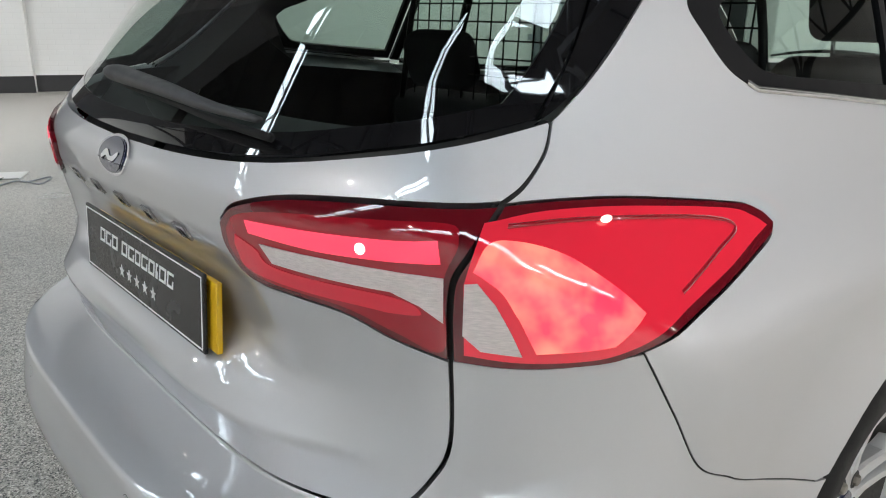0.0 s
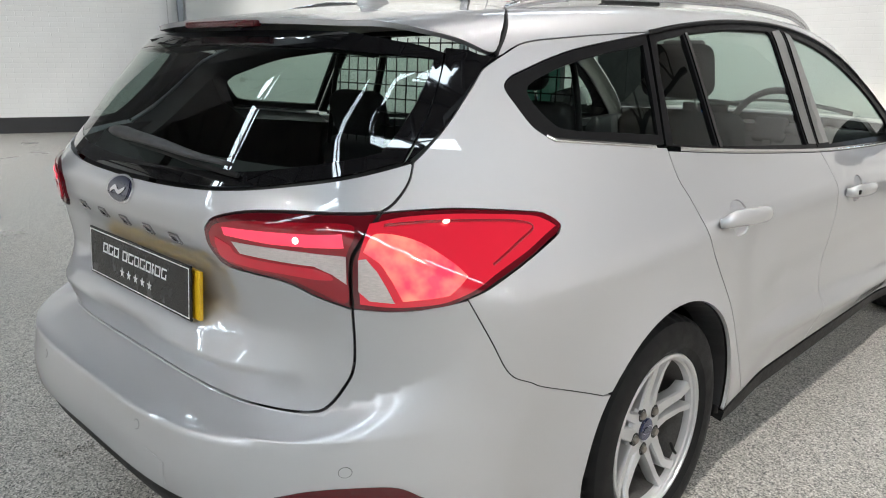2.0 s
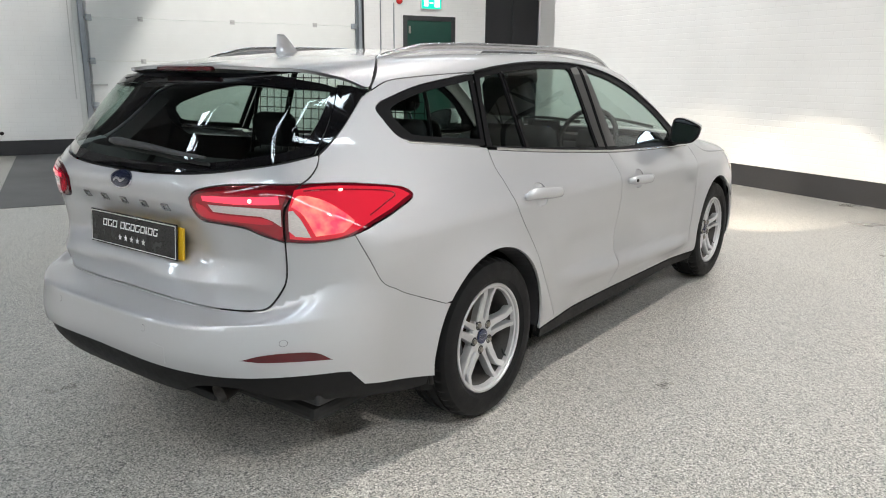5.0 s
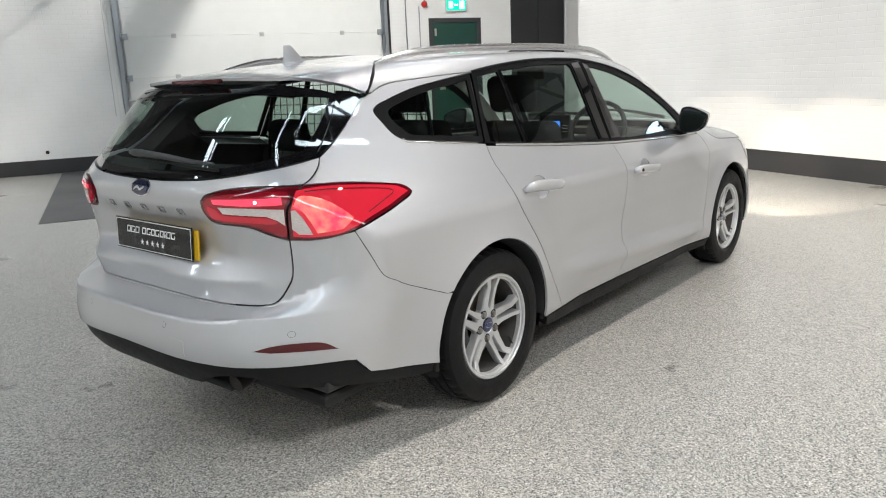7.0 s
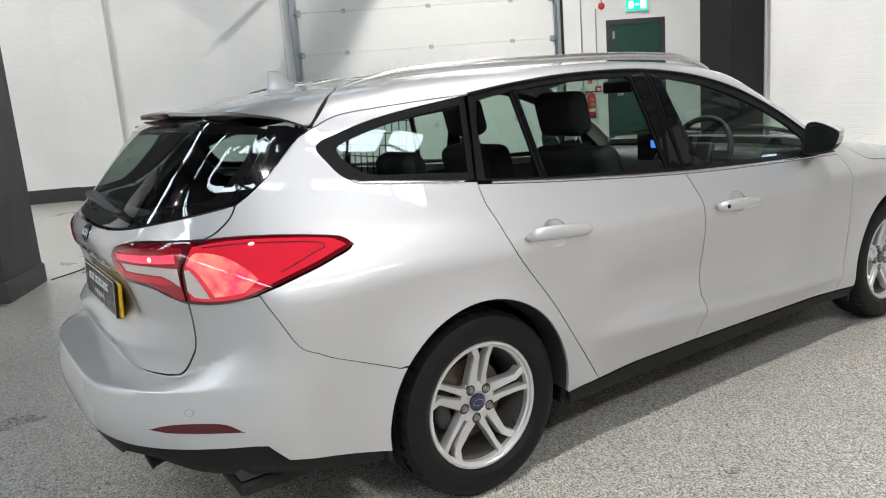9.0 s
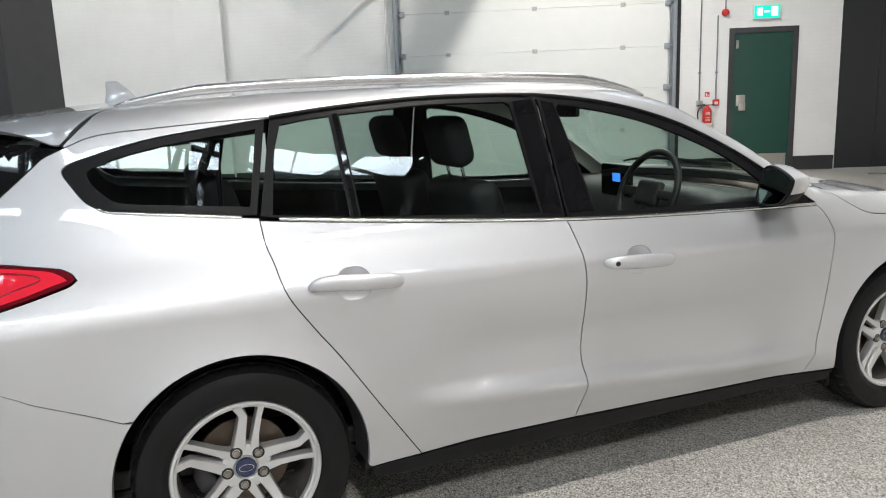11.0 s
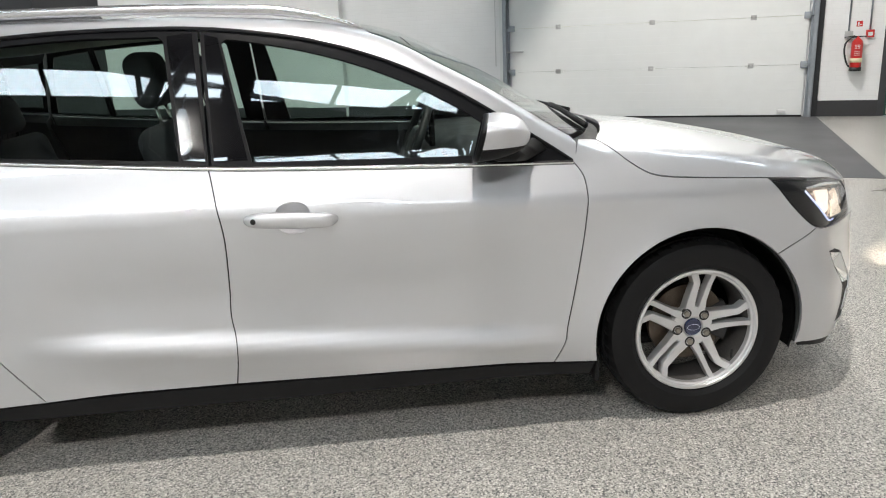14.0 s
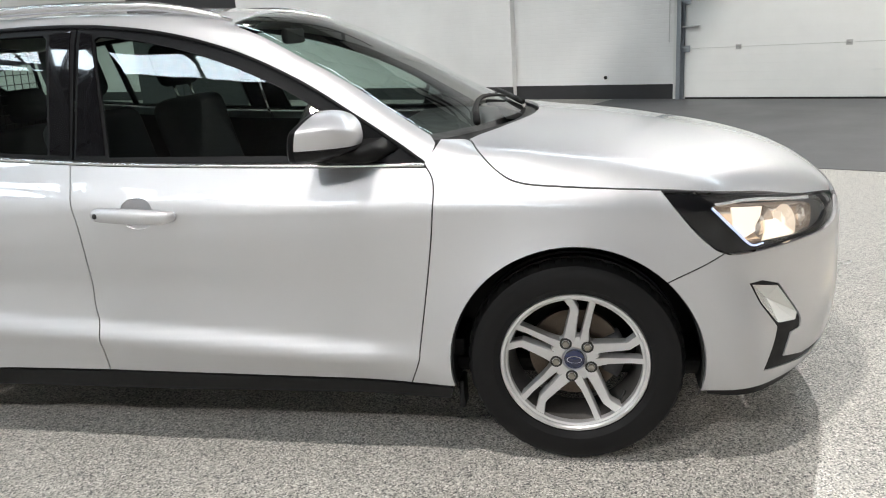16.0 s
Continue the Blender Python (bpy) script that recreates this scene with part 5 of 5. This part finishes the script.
for flip in (1, -1):
    for c in WHEELS:
        turn = Matrix(((0, 0, flip, .768 * flip), (flip, 0, 0, c), (0, 1, 0, .3205), (0, 0, 0, 1)))
        rim = part("wheel", WHEEL["rim"], None, car, "five twin-spoke silver alloy wheel", at=turn)
        part("tyre", WHEEL["tyre"], None, rim, "worn black tyre")
        part("barrel", WHEEL["barrel"], None, rim, "brake-dusted inner barrel")
        part("brake_disc", WHEEL["disc"], None, rim, "rusty brake disc")
        for i in range(5):
            for kind in ("wide_spoke", "slim_spoke"):
                part("spoke", WHEEL[kind], None, rim, at=pose(0, 0, 0, 0, 0, 81 + 72 * i))
            a = math.radians(81 + 36 + 72 * i)
            at = Matrix.Translation((.0555 * math.cos(a), .0555 * math.sin(a), .048))
            part("wheel_nut", WHEEL["nut"], None, rim, at=at)
            part("nut_shade_ring", WHEEL["pocket"], None, rim, at=at)
        part("centre_cap", WHEEL["cap"], None, rim, "dark blue centre cap", at=Matrix.Translation((0, 0, .050)))
        part("cap_mark", oval, None, rim, at=Matrix.Translation((0, 0, .0555)) @ Matrix.Diagonal((1, .5, 1, 1)))
        part("cap_mark", oval_in, None, rim, at=Matrix.Translation((0, 0, .0557)) @ Matrix.Diagonal((1, .46, 1, 1)))
        bm = bmesh.new()
        rings = []
        for a in np.linspace(-.5, .5, 9):
            q = Vector((math.cos(a) * (-flip if c == 0 else flip), math.sin(a), 0))
            rings.append([q * r + Vector((0, 0, h)) for r, h in ((.085, .002), (.10, .022), (.145, .022), (.152, -.004), (.145, -.035), (.09, -.035))])
        loft(bm, rings)
        part("brake_caliper", bm, CAST, rim, "grey cast brake caliper")
        bm = sweep(bmesh.new(), [(.176, -.03, .052), (.172, -.045, .066), (.170, -.052, .078)], [.0045, .0045, .0035], 8)
        part("valve", bm, SEAL, rim, at=pose(0, 0, 0, 0, 0, -24))
        # wheel house: a dark liner behind the arch
        bm = bmesh.new()
        rows = []
        for x in (.84, .80, .50):
            r = .366 if x == .84 else .385
            rows.append([(flip * x, c + r * math.cos(a), .325 + r * math.sin(a)) for a in np.linspace(-.30, math.pi + .30, 36)])
        vs = [[bm.verts.new(p) for p in r] for r in rows]
        for r, s in zip(vs, vs[1:]):
            for i in range(35):
                bm.faces.new((r[i], r[i + 1], s[i + 1], s[i]))
        bm.faces.new(vs[-1])
        part("wheel_liner", bm, TRIM, car, "dark wheel arch liner", shade=False)
        # dark return lip just inside the painted arch
        bm = sweep(bmesh.new(), [(flip * .845, c + .372 * math.cos(a), .322 + .372 * math.sin(a)) for a in np.linspace(-.20, math.pi + .20, 40)], .010, 6, ups=(1, 0, 0))
        part("arch_lip", bm, SEAL, car)
# mud flaps ahead of the front wheels and behind them
for flip in (1, -1):
    bm = block(bmesh.new(), (flip * .80 - .035, 2.345, .155), (flip * .80 + .035, 2.362, .25), .005)
    part("mud_flap", bm, TRIM, car, "small black air deflector")

# ---- bright strips, shut lines ----
strip("belt_trim", BELT[BELT[:, 0] >= 1.668] - [0, .0015], .011, BRIGHT, car, lift=.003)
strip("belt_trim", np.vstack([QUARTER[:1] + [-.02, .012], BELT[BELT[:, 0] <= 1.66] + [0, .001]]), .009, BRIGHT, car, lift=.002)
for line in (REAR_EDGE, MID_EDGE, FORE_EDGE):
    strip("door_seal", line, .013, SEAL, car, lift=-.006, thick=.002)
for line, wide in ((GATE, .016), (SEAM, .016), (GATE_LOW[:7], .014)):
    strip("tailgate_seal", line, wide, SEAL, car, lift=-.006, thick=.002)
for line in (CORNER, FRONT_SEAM):
    strip("panel_joint", line, .007, SEAL, car, lift=-.003, thick=.001)
strip("panel_joint", HOOD_SIDE[6:], .012, SEAL, car, lift=-.005, thick=.002)
strip("roof_moulding", HEAD + [0, .002], .010, SATIN, car, lift=.002)
bm = bmesh.new()
line = skin_top(rounded([(.602, -.400), (.585, -.357), (.552, -.309), (.49, -.247), (.34, -.192), (0, -.163), (-.34, -.192), (-.49, -.247), (-.552, -.309), (-.585, -.357), (-.602, -.400)]))
sweep(bm, line - [0, 0, .006], .006, 6)
part("panel_joint", bm, SEAL, car)

# ---- roof rails, aerial, wiper, badge, plates, exhaust ----
for flip in (1, -1):
    ys = np.linspace(-.25, 1.62, 40)
    q = (ys + .25) / 1.87
    xs = .500 + .062 * np.sin(np.pi * np.clip(q * .75, 0, 1)) - .0 * q
    base = skin_top(np.c_[xs, ys])
    grow = np.clip(np.minimum(q / .13, (1 - q) / .15), 0, 1) ** .7
    pts = np.c_[flip * base[:, 0], base[:, 1], base[:, 2] + .029 * grow]
    rad = .006 + .007 * grow
    bm = sweep(bmesh.new(), pts, list(rad), 14, ups=(0, 0, 1), flat=1.25)
    rail = part("roof_rail", bm, RAIL, car, "satin aluminium roof rail")
rings = []
for k, (z, y0, y1, w) in enumerate(((1.405, -.292, -.155, .028), (1.422, -.288, -.172, .022), (1.436, -.284, -.188, .012), (1.460, -.282, -.212, .007), (1.478, -.281, -.232, .005), (1.486, -.278, -.242, .003))):
    rings.append([(w * math.sin(a) * (.55 + .45 * math.cos(a / 2) ** 2), (y0 + y1) / 2 - (y1 - y0) / 2 * math.cos(a), z) for a in np.linspace(0, 2 * math.pi, 24, endpoint=False)])
part("aerial", loft(bmesh.new(), rings), PAINT, car, "silver shark-fin aerial")

wipe = skin_side(np.array([(.12, 1.082), (.03, 1.078), (.12, 1.072), (.27, 1.063), (.40, 1.056)]))
wipe[0, 0] *= -1
wipe[1, 0] *= -1
n = normal(wipe)
pts = rounded(wipe + n * .035)
rad = np.interp(np.linspace(0, 1, len(pts)), [0, .1, .55, 1], [.018, .024, .017, .007])
bm = sweep(bmesh.new(), pts, list(rad), 12, flat=.6)
wiper = part("rear_wiper", bm, WIPER, tailgate, "black rear wiper at rest")
bm = sweep(bmesh.new(), rounded(wipe + n * .012) - [0, 0, .008], .006, 8)
part("wiper_blade", bm, SEAL, wiper)

a = np.linspace(0, 2 * np.pi, 40, endpoint=False)
for grow, lift, m in ((1., .004, CHROME), (.86, .0055, NAVY), (.80, .0065, BADGE_DARK)):
    badge = panel("badge", np.c_[.066 * grow * np.cos(a) + .004, .984 + .030 * grow * np.sin(a)], m, tailgate, lift=lift, gap=0, step=.015, deep=.005, label="chrome-rimmed oval badge")
panel("badge_script", rounded([(-.034, .980), (-.015, .990), (.010, .982), (.034, .990), (.034, .983), (.010, .974), (-.012, .981), (-.034, .973)]), CHROME, tailgate, lift=.0075, gap=0, step=.015, deep=.001, label="light flourish on the badge")
for x in (-.24, -.12, 0, .12, .24):
    bar = np.array([(x - .017, .902), (x + .017, .902), (x + .017, .913), (x + .017, .924), (x - .017, .924), (x - .017, .913)])
    bar2 = np.array([(x - .011, .9075), (x + .0125, .9075), (x + .0125, .9185), (x - .011, .9185)])
    panel("letter_bar", bar, DARK_CHROME, tailgate, lift=.0045, gap=0, step=.02, deep=.004, holes=[bar2], label="small chrome bar of lettering")

PLATE = pose(.022, -.978, .798, 90 - 4, 0, 0)
plate = part("number_plate", block(bmesh.new(), (-.262, -.060, 0), (.262, .060, .006), .002), PLATE_BLACK, tailgate, "black show plate over a yellow one", shade=False, at=PLATE)
bm = bmesh.new()
for lo, hi in (((-.257, -.055), (.257, -.0525)), ((-.257, .0525), (.257, .055)), ((-.257, -.0525), (-.2545, .0525)), ((.2545, -.0525), (.257, .0525))):
    block(bm, (*lo, .0062), (*hi, .0068))
part("border_line", bm, PLATE_WHITE, plate, shade=False)
# the maker's words as plain blocks
x = -.178
for i, w in enumerate((.031, .031, .033, .0, .032, .032, .029, .031, .030, .014, .032, .029)):
    if not w:
        x += .016
        continue
    bm = bmesh.new()
    def slant(a, b):
        return x + a * (w - .006) + .006 * (b - .5), .004 + .030 * b
    t = .16 if w > .02 else .5
    for a0, a1, b0, b1 in ((0, 1, .78, .92), (0, 1, .08, .22), (0, t, .22, .78), (1 - t, 1, .22, .50 if i % 2 else .78)):
        ring = [slant(a0, b0), slant(a1, b0), slant(a1, b1), slant(a0, b1)]
        low = [bm.verts.new((*q, .0062)) for q in ring]
        top = [bm.verts.new((*q, .0070)) for q in ring]
        bm.faces.new(top)
        for k in range(4):
            bm.faces.new((low[k], low[(k + 1) % 4], top[(k + 1) % 4], top[k]))
    part("word_block", bm, PLATE_WHITE, plate, "white mark of the plate as a plain shape", shade=False)
    x += w
for i in range(5):
    bm = bmesh.new()
    c = Vector((-.072 + .036 * i, -.024, .0064))
    ring = [c + Vector((math.sin(k * math.pi / 5), math.cos(k * math.pi / 5), 0)) * (.0115 if k % 2 == 0 else .0048) for k in range(10)]
    low = [bm.verts.new(p) for p in ring]
    top = [bm.verts.new(p + Vector((0, 0, .0008))) for p in ring]
    bm.faces.new(top[::-1])
    for k in range(10):
        bm.faces.new((low[k], low[(k + 1) % 10], top[(k + 1) % 10], top[k]))
    part("star", bm, PLATE_WHITE, plate, "white star", shade=False)
part("yellow_plate", block(bmesh.new(), (-.238, -.056, -.014), (.280, .050, -.005), .002), PLATE_YELLOW, plate, "plain yellow rear plate", shade=False)
bm = lathe([(.030, -.09), (.031, .0), (.0335, .002), (.0335, -.004), (.028, -.004), (.027, -.085)], 32, close=True)
part("tail_pipe", bm, EXHAUST, car, "dark steel exhaust tip", at=pose(.483, -1.0, .336, 106, 0, 0))
# the silencer takes SEAL black in place of steel, as painted under-car shade
bm = block(bmesh.new(), (.20, -.72, .26), (.66, -.42, .40), .05, 4)
part("silencer", bm, SEAL, car, "silencer box, coloured black for the shade under the car")
bm = block(bmesh.new(), (-.70, -.80, .215), (.70, 3.12, .27), .02)
block(bm, (-.50, -.98, .28), (.42, -.78, .31), .01)
part("underbody", bm, SEAL, car, "black underbody", shade=False)

# ---- door mirrors ----
FACE_RING = rounded([(.800, 1.035), (.806, 1.080), (.828, 1.094), (.872, 1.091), (.92, 1.077), (.962, 1.060), (.977, 1.046), (.974, 1.012), (.957, .976), (.925, .957), (.86, .950), (.815, .953), (.802, .985), (.800, 1.035)], 4)[:-1]
FACE_MID = np.array((.880, 1.015))


def mirror_ring(flip, grow, back=0., t=0.):
    """One ring of the mirror's shell: t runs from the glass (0) to the nose (1)."""
    mid = FACE_MID + np.array((-.02, .010)) * t
    q = mid + (FACE_RING - FACE_MID) * grow
    y = 1.954 + .28 * (q[:, 1] - 1.0) - .16 * (q[:, 0] - .885) + back
    y = y + t * (2.118 - y)
    return [(flip * a, b, c) for (a, c), b in zip(q, y)]


def cut(bm, z, above):
    """Keeps one side of a level plane and closes the cut."""
    geom = bm.verts[:] + bm.edges[:] + bm.faces[:]
    bmesh.ops.bisect_plane(bm, geom=geom, plane_co=(0, 0, z), plane_no=(0, 0, 1), clear_inner=above, clear_outer=not above)
    bmesh.ops.holes_fill(bm, edges=[e for e in bm.edges if e.is_boundary])
    return bm


for flip in (1, -1):
    ts = np.linspace(0, .995, 14) ** .8
    shell = [mirror_ring(flip, (1 - t ** 2.4) ** .5 * (1 if k else .985), t=t) for k, t in enumerate(ts)]
    cap = part("door_mirror", cut(loft(bmesh.new(), shell), .9985, True), PAINT, car, "silver-capped door mirror")
    cap.data.set_sharp_from_angle(angle=radians(50))
    low_part = part("lower_housing", cut(loft(bmesh.new(), shell), .9945, False), TRIM, cap, "black lower mirror housing")
    low_part.data.set_sharp_from_angle(angle=radians(50))
    part("mirror_rim", loft(bmesh.new(), [mirror_ring(flip, g, b) for g, b in ((.875, -.003), (.90, -.009), (.955, -.012), (1.0, -.006), (1.004, .004), (.97, .010))]), SATIN, cap, "black rim round the mirror glass")
    bm = loft(bmesh.new(), [mirror_ring(flip, .90, -.0075), mirror_ring(flip, .90, -.004)])
    part("mirror_glass", bm, MIRROR, cap, "mirror glass", shade=False)
    bm = loft(bmesh.new(), [[(flip * x, y + dy, z + dz) for dy, dz in ((-.045 * w, 0), (-.02 * w, .018 * w), (.03 * w, .020 * w), (.055 * w, 0), (.03 * w, -.016 * w), (-.02 * w, -.014 * w))] for x, y, z, w in ((.89, 2.03, .968, 1), (.85, 2.04, .960, 1.2), (.80, 2.07, .957, 1.5), (.765, 2.10, .966, 1.8))])
    part("mirror_foot", bm, TRIM, cap, "black mirror foot")

# ---- cabin ----
bm = bmesh.new()
ss = np.linspace(.02, 4.05, 90)
for flip in (1, -1):
    rows = []
    for h in np.linspace(0, 1, 9):
        q0 = np.array([(s, .30) for s in ss])
        y = np.clip(ss - SIDE0, -.8, 2.3)
        q0[:, 1] = .30 + h * (belt(y) - .025 - .30)
        p = skin_side(q0)
        p = p - normal(p) * .055
        for c in WHEELS:
            near = (np.abs(p[:, 1] - c) < .46) & (p[:, 2] < .76)
            p[near, 0] = np.minimum(p[near, 0], .53)
        rows.append([bm.verts.new((flip * a, b, c)) for a, b, c in p])
    for r, s in zip(rows, rows[1:]):
        for i in range(len(ss) - 1):
            bm.faces.new((r[i], r[i + 1], s[i + 1], s[i]))
bmesh.ops.recalc_face_normals(bm, faces=bm.faces)
part("cabin_trim", bm, CABIN, car, "dark door cards and side trim")
part("cabin_floor", block(bmesh.new(), (-.72, -.80, .28), (.72, 2.35, .34), .01), CABIN, car, shade=False)
part("load_floor", block(bmesh.new(), (-.58, -.82, .60), (.58, .02, .66), .01), CABIN, car, "dark load floor", shade=False)


def cushion(lo, hi, bulge=.02, bevel=.05):
    bm = block(bmesh.new(), lo, hi, bevel, 4)
    bmesh.ops.subdivide_edges(bm, edges=bm.edges, cuts=1, use_grid_fill=True)
    return bm


for x in (.36, -.36):
    seat = part("front_seat", cushion((x - .25, 1.02, .40), (x + .25, 1.55, .56)), CLOTH, car, "dark cloth front seat")
    tilt = Matrix.Translation((x, 1.06, .50)) @ pose(0, 0, 0, 14, 0, 0)
    part("seat_back", cushion((-.24, -.07, 0), (.24, .07, .60), bevel=.055), CLOTH, seat, at=tilt)
    part("head_rest", cushion((-.135, -.05, .655), (.135, .05, .845), bevel=.045), CLOTH, seat, "dark head rest", at=tilt)
    part("head_rest_post", sweep(sweep(bmesh.new(), [(-.07, 0, .55), (-.07, 0, .70)], .007, 8), [(.07, 0, .55), (.07, 0, .70)], .007, 8), BRIGHT, seat, at=tilt)
bench = part("rear_bench", cushion((-.62, .18, .40), (.62, .68, .56)), CLOTH, car, "dark cloth rear bench")
tilt = Matrix.Translation((0, .20, .50)) @ pose(0, 0, 0, 16, 0, 0)
part("seat_back", cushion((-.62, -.07, 0), (.62, .07, .50), bevel=.05), CLOTH, bench, at=tilt)
for x in (-.40, .40):
    part("head_rest", cushion((x - .125, -.05, .52), (x + .125, .05, .68), bevel=.045), CLOTH, bench, "dark head rest", at=tilt)
# load guard of crossed wires behind the bench
bm = bmesh.new()
for x in np.arange(-.50, .501, .05):
    sweep(bm, [(x, .02, .98), (x, .04, 1.33 - .3 * max(0, abs(x) - .36))], .0022, 5)
for z in np.arange(1.0, 1.32, .045):
    sweep(bm, [(-.52, .03, z), (.52, .03, z)], .0022, 5)
guard = part("load_guard", bm, SATIN, car, "black wire load guard")
bm = sweep(bmesh.new(), rounded([(-.56, .02, .96), (-.50, .03, 1.27), (-.40, .035, 1.335), (0, .04, 1.345), (.40, .035, 1.335), (.50, .03, 1.27), (.56, .02, .96)]), .009, 8)
part("guard_frame", bm, SATIN, guard)
# dashboard and wheel
rings = []
for x in np.linspace(-.70, .70, 15):
    hump = .045 * math.exp(-((x - .36) / .2) ** 2)
    rings.append([(x, y, z) for y, z in ((1.92, .58), (1.90, .75), (1.91, .89 + hump), (1.97, .935 + hump), (2.10, .945 + hump * .4), (2.32, .935), (2.42, .80), (2.37, .5))])
dash = part("dashboard", loft(bmesh.new(), rings), CABIN, car, "dark dashboard")
bm = block(bmesh.new(), (-.115, 1.875, .905), (.115, 1.90, 1.055), .008)
part("display", bm, GLOSS_BLACK, dash, "black centre display", shade=False)
bm = block(bmesh.new(), (-.015, 1.8735, .975), (.045, 1.8745, 1.015))
part("display_tile", bm, BLUE_GLOW, dash, "blue tile lit on the display", shade=False)
bm = bmesh.new()
for j in range(3):
    block(bm, (.065 + .0 * j, 1.8736, .985 - .02 * j), (.10, 1.8743, .990 - .02 * j))
part("display_text", bm, PLATE_WHITE, dash, shade=False)
a = np.linspace(0, 2 * np.pi, 49)
wheel_at = Matrix.Translation((.36, 1.79, .965)) @ pose(0, 0, 0, 68, 0, 0)
bm = bmesh.new()
ring = [[bm.verts.new(((.178 + .015 * math.cos(t)) * math.cos(q), (.178 + .015 * math.cos(t)) * math.sin(q), .015 * math.sin(t))) for t in np.linspace(0, 2 * math.pi, 12, endpoint=False)] for q in a[:-1]]
for i in range(48):
    for j in range(12):
        bm.faces.new((ring[i][j], ring[(i + 1) % 48][j], ring[(i + 1) % 48][(j + 1) % 12], ring[i][(j + 1) % 12]))
steer = part("steering_wheel", bm, CABIN, car, "black steering wheel", at=wheel_at)
bm = block(bmesh.new(), (-.075, -.06, -.03), (.075, .055, .012), .02, 3)
block(bm, (-.17, -.022, -.012), (.17, .018, .004), .006)
block(bm, (-.02, -.17, -.012), (.02, 0, .004), .006)
part("wheel_boss", bm, CABIN, steer)
bm = block(bmesh.new(), (-.10, 1.60, 1.285), (.10, 1.625, 1.345), .012, 3)
part("inner_mirror", bm, CABIN, car, "black inside mirror")
# wipers in the scuttle
for x0, x1, y0, y1 in ((.52, -.10, 2.40, 2.44), (-.05, -.60, 2.50, 2.36)):
    p = skin_top(np.array([(x0 + (x1 - x0) * t, y0 + (y1 - y0) * t - .05 * math.sin(t * 3)) for t in np.linspace(0, 1, 8)]))
    part("front_wiper", sweep(bmesh.new(), p + [0, 0, .012], list(np.linspace(.012, .005, 8)), 8), TRIM, car, "black front wiper")
